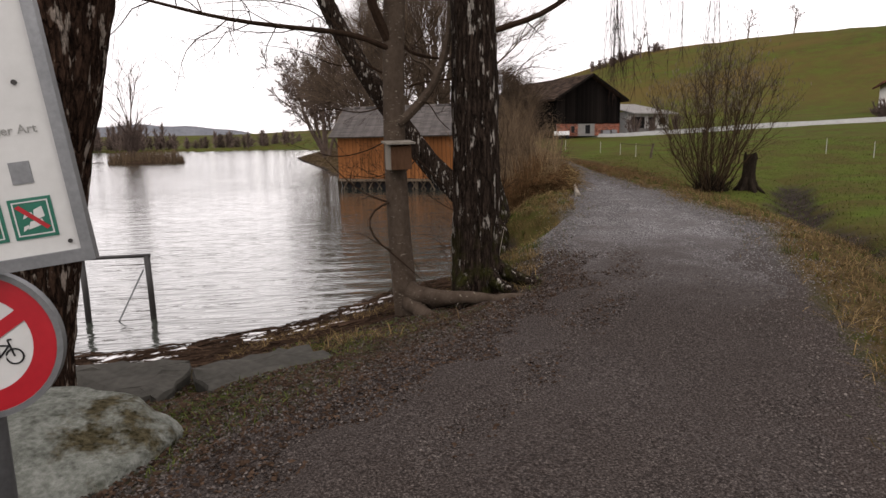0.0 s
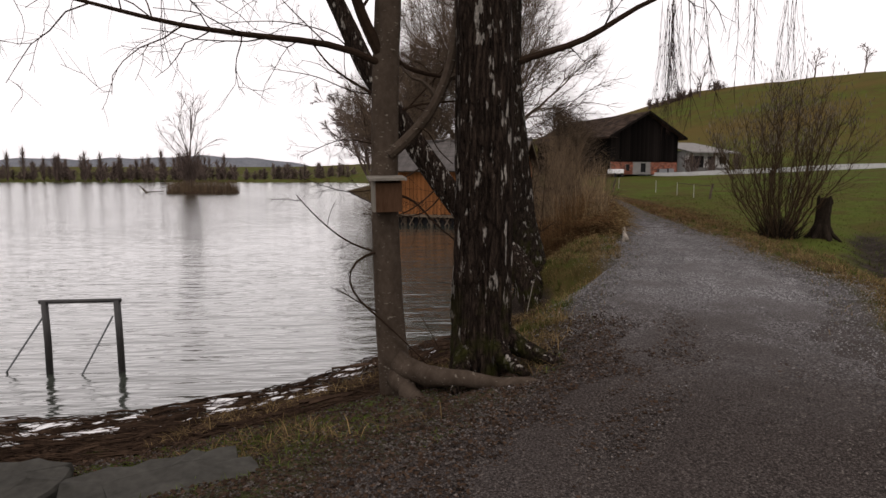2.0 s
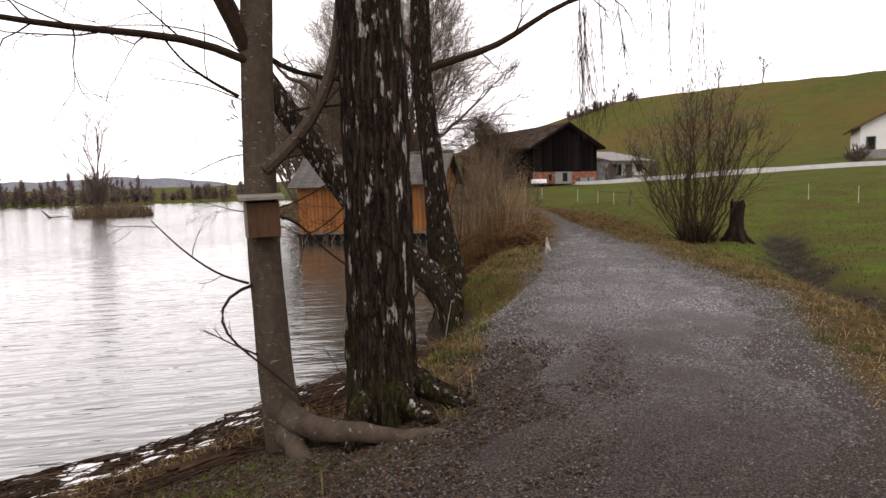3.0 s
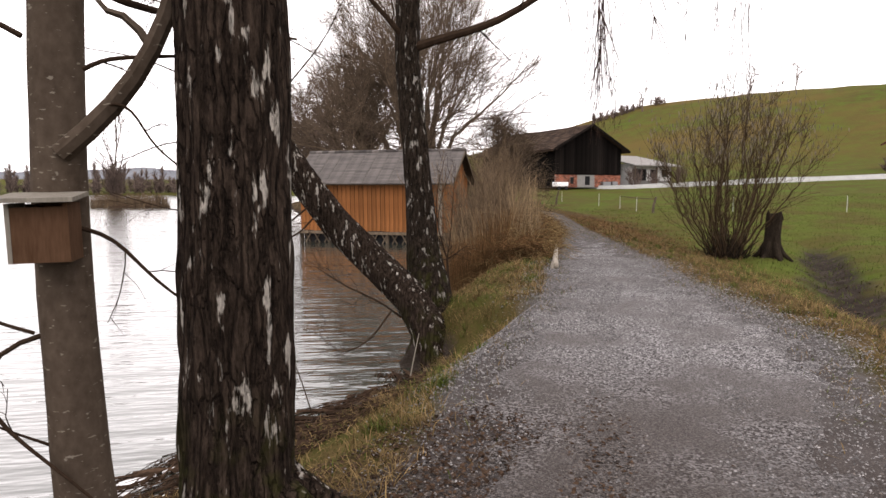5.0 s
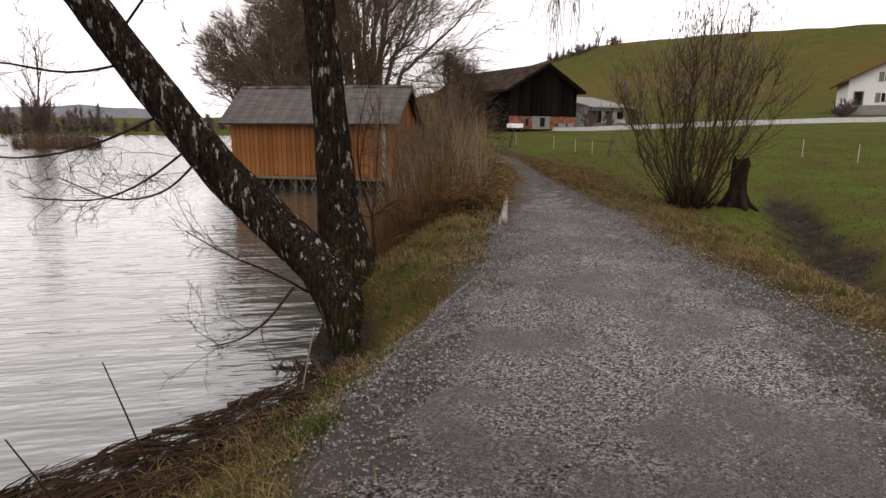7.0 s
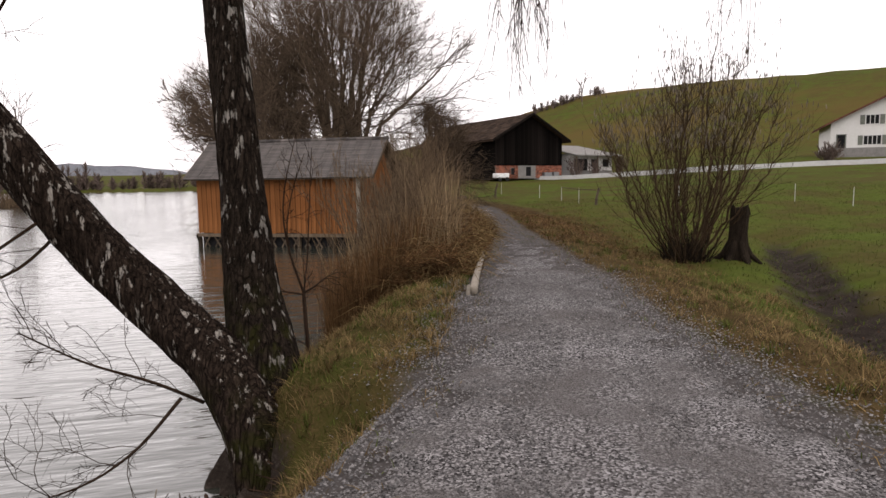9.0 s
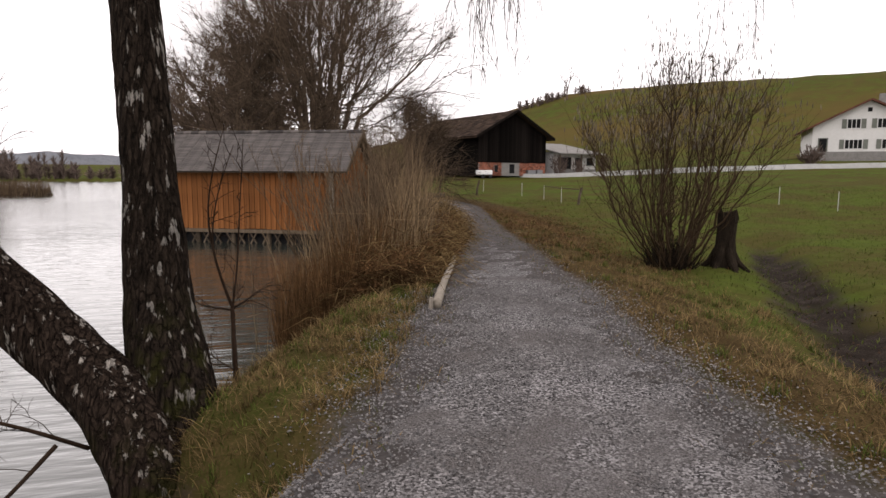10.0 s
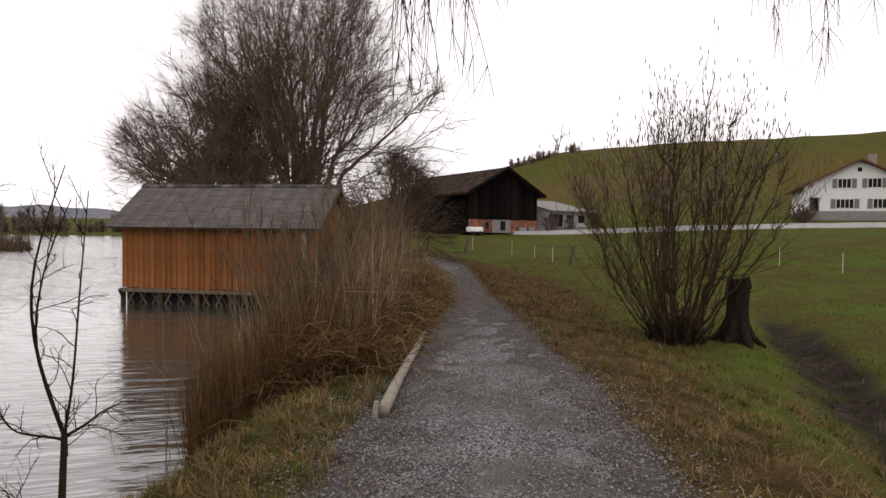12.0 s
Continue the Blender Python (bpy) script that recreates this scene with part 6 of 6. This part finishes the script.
def far_shore():
    g = Geo()
    for x in np.arange(-330, -18, 1.5):
        y = 264 + rng.uniform(0, 22)
        far_tree(g, x + rng.normal(0, 1.5), y, -0.5, rng.uniform(4, 8.5), rng.uniform(2.2, 3.6), 90, 0.13)
    for x in np.arange(-150, -70, 2.2):
        far_tree(g, x + rng.normal(0, 1.5), 268 + rng.uniform(0, 14), -0.5, rng.uniform(7, 12), rng.uniform(2.0, 3.2), 80, 0.13)
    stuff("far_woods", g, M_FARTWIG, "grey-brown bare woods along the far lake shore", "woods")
    tmpl = None
    for i, x in enumerate((-196, -184, -172, -158, -151, -139, -128, -121, -114, -103, -97, -92)):
        if tmpl is None:
            g = Geo()
            far_tree(g, 0, 0, 0, 14.5, 1.7, 150, 0.11)
            tmpl = tagged(part("poplar", g, M_FARTWIG), "tall narrow bare poplar on the far shore", "tree", "far poplars")
            tmpl.matrix_basis = pose(x, 268, -0.5)
        else:
            copy_thing(tmpl, pose(x, 268 + rng.uniform(-3, 6), -0.5 + rng.uniform(-3, 1), 0, 0, rng.uniform(0, 360)))
    ridge = Geo()
    xs = np.linspace(-1300, 150, 90)
    h = 26 + 12 * wobble(xs, xs * 0, 0.006) + 5 * wobble(xs, xs * 0, 0.03, 2) - 18 * smooth01((xs + 250) / 300)
    ridge.add(np.concatenate([np.column_stack([xs, np.full(90, 900.0), np.full(90, -5.0)]), np.column_stack([xs, np.full(90, 960.0), h])]), [(i, i + 1, 91 + i, 90 + i) for i in range(89)])
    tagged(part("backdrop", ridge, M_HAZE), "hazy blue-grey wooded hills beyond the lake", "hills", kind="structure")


far_shore()

# trees along the hill's crest
for x, y, h in ((131.6, 198.6, 10), (148, 198, 11), (94.2, 197.7, 10)):
    big_tree("hill_tree", on_ground(x, y, -0.3), 1, h, "lone bare tree on the crest of the hill", M_FARTWIG, (6, 5, 4), 0.3, 0.8, 0.2, 0.05, 3)
g = Geo()
for _ in range(46):
    x = rng.uniform(80, 106)
    far_tree(g, x, 206 + rng.uniform(-3, 3), ground_z(x, 206) - 0.3, rng.uniform(1.5, 4.2), 1.7, 26, 0.09)
stuff("crest_hedge", g, M_FARTWIG, "bare hedge along the crest of the hill", "hedge")
bush("garden_hedge", on_ground(66.5, 72.5), 60, 2.6, "dark garden shrubs beside the farmhouse", M_FARTWIG, 1.3, None, (5, 4), 0.05, 0.03)

# ---- loose cover: stones, grass, leaves, driftwood ----


def blades(name, x, y, z, lmin, lmax, width, flat, mat, label, category):
    n = len(x)
    a, t = rng.uniform(0, 2 * math.pi, n), np.clip(rng.normal(flat, 0.3, n), 0.05, 1.45)
    ln, w = rng.uniform(lmin, lmax, n), rng.uniform(0.6, 1.4, n) * width
    dx, dy, up = np.cos(a) * np.sin(t), np.sin(a) * np.sin(t), np.cos(t)
    px, py = -np.sin(a) * w, np.cos(a) * w
    base = np.stack([x, y, z - 0.01], 1)
    mid = base + np.stack([dx * 0.45, dy * 0.45, up * 0.62], 1) * ln[:, None]
    tip = base + np.stack([dx, dy, up * 0.85], 1) * ln[:, None]
    side = np.stack([px, py, np.zeros(n)], 1)
    v = np.stack([base - side, base + side, mid + side * 0.8, mid - side * 0.8, tip], 1).reshape(-1, 3)
    k = np.arange(n)[:, None] * 5
    f = np.concatenate([k + (0, 1, 2, 3)]).tolist() + np.concatenate([k + (3, 2, 4)]).tolist()
    me = bpy.data.meshes.new(name)
    me.from_pydata(v.tolist(), [], f)
    me.materials.append(mat)
    return tagged(new(name, me), label, category, kind="stuff")


def chips(name, x, y, z, smin, smax, flat, mat, label, category):
    """Small angular stones or bits, their lower half sunk in the ground."""
    n = len(x)
    s, a = rng.uniform(smin, smax, n), rng.uniform(0, 2 * math.pi, n)
    sx, sy, sz = s * rng.uniform(0.7, 1.3, n), s * rng.uniform(0.6, 1.0, n), s * flat * rng.uniform(0.6, 1.2, n)
    c, d = np.cos(a), np.sin(a)
    o = np.stack([x, y, z + sz * 0.35], 1)
    e1, e2 = np.stack([c * sx, d * sx, rng.normal(0, 0.25, n) * s], 1), np.stack([-d * sy, c * sy, rng.normal(0, 0.25, n) * s], 1)
    e3 = np.stack([rng.normal(0, 0.3, n) * s, rng.normal(0, 0.3, n) * s, sz], 1)
    v = np.stack([o + e1, o + e2, o - e1, o - e2, o + e3], 1).reshape(-1, 3)
    k = np.arange(n)[:, None] * 5
    f = np.concatenate([k + q for q in ((0, 1, 4), (1, 2, 4), (2, 3, 4), (3, 0, 4))]).tolist()
    me = bpy.data.meshes.new(name)
    me.from_pydata(v.tolist(), [], f)
    me.materials.append(mat)
    return tagged(new(name, me), label, category, kind="stuff")


def loose_cover():
    on_path = lambda x, y, z, dw, dr, dp: (rng.uniform(0, 1, len(x)) < np.exp(-(np.maximum(dp, dr) / 0.42) ** 2)) & (dw > 0.5)
    for box_, n, s0, s1 in (((-2.8, 5.5, 1.2, 9), 90000, 0.003, 0.011), ((1, 8, 9, 17), 100000, 0.004, 0.014), ((4, 10, 17, 26), 16000, 0.006, 0.015)):
        x, y, z = scatter_in(n, box_, on_path)
        # stones round the start take the soiled colour with tree shade in it
        k = np.hypot(x - 0.3, y - 3.6) + 1.2 * wobble(x, y, 1.3, 2) + rng.normal(0, 0.7, len(x)) < 4.6
        for pick, mat, label in ((k, M_STONE_SOIL_SHADE, "gravel stones trodden into soil, coloured darker for the tree shade"), (~k, M_STONE, "loose grey gravel stones on the path")):
            if pick.any():
                chips("gravel", x[pick], y[pick], z[pick] + 0.016, s0, s1, 0.7, mat, label, "gravel")
    # right verge
    verge = lambda x, y, z, dw, dr, dp: (dr > 0.0) & (dr < 3.4) & (rng.uniform(0, 1, len(x)) < smooth01(dr / 0.55) * 0.9 + 0.08) & (wobble(x, y, 2.1, 6) > -0.75)
    for box_, n in (((0, 11, 2, 16), 90000), ((6, 17, 16, 36), 90000)):
        x, y, z = scatter_in(n, box_, verge)
        k = rng.uniform(0, 1, len(x)) < 0.66 + 0.25 * wobble(x, y, 0.9, 8)
        blades("dead_grass", x[k], y[k], z[k], 0.06, 0.21, 0.0032, 1.2, M_STRAW, "matted straw-coloured grass on the verge", "grass")
        k = ~k
        blades("grass", x[k], y[k], z[k], 0.04, 0.1, 0.0028, 0.85, M_GRASS, "short green grass on the verge", "grass")
    # grass creeping in over the gravel's edges
    rim = lambda x, y, z, dw, dr, dp: (dr <= 0) & (dp <= 0) & (rng.uniform(0, 1, len(x)) < 0.75 * np.exp(-(np.minimum(x - left_x(y), right_x(y) - x) / 0.22) ** 2)) & (wobble(x, y, 2.7, 15) > -0.25) & (y > 7.5)
    x, y, z = scatter_in(150000, (1, 13, 7.5, 32), rim)
    k = rng.uniform(0, 1, len(x)) < 0.6
    blades("dead_grass", x[k], y[k], z[k] + 0.01, 0.04, 0.14, 0.003, 1.15, M_STRAW, "straw-coloured grass creeping over the gravel edge", "grass")
    blades("grass", x[~k], y[~k], z[~k] + 0.01, 0.03, 0.09, 0.003, 0.9, M_GRASS, "green grass creeping over the gravel edge", "grass")
    # rotten reed straw swept up round the willow bush
    x, y, z = scatter_in(90000, (7, 19, 20, 42), lambda x, y, z, dw, dr, dp: (dr > 0.3) & (dr < 5) & (rng.uniform(0, 1, len(x)) < 0.8 * np.exp(-((y - 29) / 8) ** 2) * np.exp(-((dr - 1.2) / 2.2) ** 2)) & (wobble(x, y, 0.8, 18) > -0.5))
    blades("reed_straw", x, y, z + 0.01, 0.1, 0.32, 0.006, 1.3, M_HEAP, "flattened red-brown reed straw beside the path", "straw")
    # left bank
    bank = lambda x, y, z, dw, dr, dp: (dp > 0) & (dw > np.where(y < 12.2, 0.6, np.where(y < 13.3, 0.18, 0.14))) & (dp < 2.4) & (rng.uniform(0, 1, len(x)) < smooth01(dp / 0.5) * 0.9 + 0.1)
    x, y, z = scatter_in(70000, (0.6, 6.2, 7.6, 18.5), bank)
    k = rng.uniform(0, 1, len(x)) < np.where(y < 12.6, 0.85, 0.6) + 0.4 * wobble(x, y, 1.1, 9)
    blades("dead_grass", x[k], y[k], z[k], 0.05, 0.15, 0.003, 1.15, M_STRAW, "dry tufted grass on the lake bank", "grass")
    k = ~k
    blades("grass", x[k], y[k], z[k], 0.04, 0.11, 0.003, 0.8, M_GRASS, "fresh green grass on the lake bank", "grass")
    # tussocks
    for box_, cond, n in (((2, 16, 3, 34), lambda x, y, z, dw, dr, dp: (dr > 0.25) & (dr < 3.2), 420), ((1.2, 6, 8.5, 18), lambda x, y, z, dw, dr, dp: (dp > 0.15) & (dw > np.where(y < 12.2, 0.65, np.where(y < 13.4, 0.25, 0.1))), 260)):
        cx, cy, cz = scatter_in(n * 6, box_, cond)
        cx, cy, cz = cx[:n], cy[:n], cz[:n]
        m = 46
        x, y = np.repeat(cx, m) + rng.normal(0, 0.05, len(cx) * m), np.repeat(cy, m) + rng.normal(0, 0.05, len(cx) * m)
        z = land(x, y)[0]
        k = np.repeat(rng.uniform(0, 1, len(cx)) < 0.72, m)
        blades("dead_tussocks", x[k], y[k], z[k], 0.1, 0.26, 0.0026, 0.95, M_STRAW, "drooping tussocks of dead grass", "grass")
        blades("green_tussocks", x[~k], y[~k], z[~k], 0.07, 0.17, 0.0028, 0.6, M_GRASS, "small fresh green tussocks", "grass")
    # beach side of the start
    x, y, z = scatter_in(26000, (-3.5, 2, 2.5, 7.4), lambda x, y, z, dw, dr, dp: (dp > 0.15) & (dw > 1.0) & (wobble(x, y, 1.5, 3) > 0.12))
    blades("grass", x, y, z, 0.03, 0.09, 0.0028, 0.95, M_GRASS, "thin mossy grass between the stones", "grass")
    x, y, z = scatter_in(9000, (-2.2, 1.4, 6.0, 9.2), lambda x, y, z, dw, dr, dp: (dp > 0.2) & (dw > 0.15) & (wobble(x, y, 1.2, 5) > 0.1))
    blades("dead_grass", x, y, z, 0.08, 0.22, 0.003, 1.1, M_STRAW, "yellow dead grass above the shoreline", "grass")
    # meadow tufts
    x, y, z = scatter_in(60000, (7, 40, 8, 48), lambda x, y, z, dw, dr, dp: (dr > 2.6))
    blades("grass", x, y, z, 0.06, 0.16, 0.006, 0.8, M_GRASS, "green meadow grass", "grass")
    # leaf and soil litter round the start and in the ditch
    x, y, z = scatter_in(64000, (-3.2, 3.6, 1.2, 8.6), lambda x, y, z, dw, dr, dp: (dw > 0.3) & (rng.uniform(0, 1, len(x)) < np.where(dp > 0, 1, np.exp(-((x - left_x(y)) / 0.9) ** 2))))
    chips("leaf_litter", x, y, z + 0.014, 0.006, 0.02, 0.3, M_LITTER, "dark leaf litter and soil crumbs over gravel", "litter")
    x, y, z = scatter_in(7000, (7, 18, 8, 21), lambda x, y, z, dw, dr, dp: (np.abs(dr - np.interp(y, DITCH_Y, DITCH_D)) < 1.0))
    chips("ditch_litter", x, y, z + 0.01, 0.008, 0.03, 0.3, M_LITTER, "dark leaf litter and mud crumbs in the ditch", "litter")
    # pale stones trodden into the soil beside the path
    x, y, z = scatter_in(34000, (-2.8, 2.6, 2.0, 8.0), lambda x, y, z, dw, dr, dp: (dp > 0) & (dw > 0.9))
    chips("scattered_gravel", x, y, z + 0.006, 0.005, 0.015, 0.6, M_STONE_SOIL_SHADE, "gravel stones scattered over dark soil", "gravel")
    # driftwood belt
    g = Geo()
    x, y, z = scatter_in(17000, (-6, 2.4, 6.6, 12.8), lambda x, y, z, dw, dr, dp: (dw > -0.55) & (dw < 1.45) & (dp > 0.5))
    for a, b, c in zip(x, y, z):
        i = np.argmin(np.hypot(SHORE[:-1, 0] - a, SHORE[:-1, 1] - b))
        i = min(max(i, 1), len(SHORE) - 2)
        tx, ty = SHORE[i + 1] - SHORE[i - 1]
        ang, ln = math.atan2(ty, tx) + rng.normal(0, 0.35), rng.uniform(0.08, 0.5)
        dx, dy = math.cos(ang) * ln / 2, math.sin(ang) * ln / 2
        c = max(c, WATER - 0.01) + rng.uniform(0.0, 0.03)
        r = rng.uniform(0.002, 0.008) if rng.uniform() < 0.95 else rng.uniform(0.012, 0.025)
        g.tube([(a - dx, b - dy, c), (a + rng.normal(0, 0.02), b + rng.normal(0, 0.02), c + 0.012), (a + dx, b + dy, c)], (r, r, r * 0.6), 4, cap=False)
    stuff("driftwood", g, M_LITTER, "belt of washed-up twigs and reed stems", "driftwood")
    # foam at the water's edge
    g = Geo()
    P = path_spline(np.column_stack([SHORE[1:9], np.zeros(8)]), 240)[:, :2]
    for off, w0 in ((-0.05, 0.2), (0.22, 0.1), (-0.35, 0.14), (0.42, 0.06)):
        i = 0
        while i < 236:
            ln = int(rng.integers(6, 20))
            seg = P[i:i + ln]
            if len(seg) > 3 and rng.uniform() < 0.75:
                t = np.gradient(seg, axis=0)
                nr = np.stack([-t[:, 1], t[:, 0]], 1) / (np.linalg.norm(t, axis=1)[:, None] + 1e-9)
                mid = seg - nr * (off + 0.05 * wobble(seg[:, 0], seg[:, 1], 4, off)[:, None])
                w = w0 * np.sin(np.linspace(0.05, math.pi - 0.05, len(seg))) * rng.uniform(0.4, 1.2)
                zz_ = np.maximum(land(*mid.T)[0], WATER) + 0.012
                v = np.concatenate([np.column_stack([mid + nr * w[:, None], zz_ - 0.008]), np.column_stack([mid, zz_ + 0.012]), np.column_stack([mid - nr * w[:, None], zz_ - 0.008])])
                m = len(seg)
                g.add(v, [(k * m + j, k * m + j + 1, (k + 1) * m + j + 1, (k + 1) * m + j) for k in range(2) for j in range(m - 1)])
            i += ln
    stuff("shore_foam", g, M_FOAM, "white foam lines along the water's edge", "foam")


loose_cover()
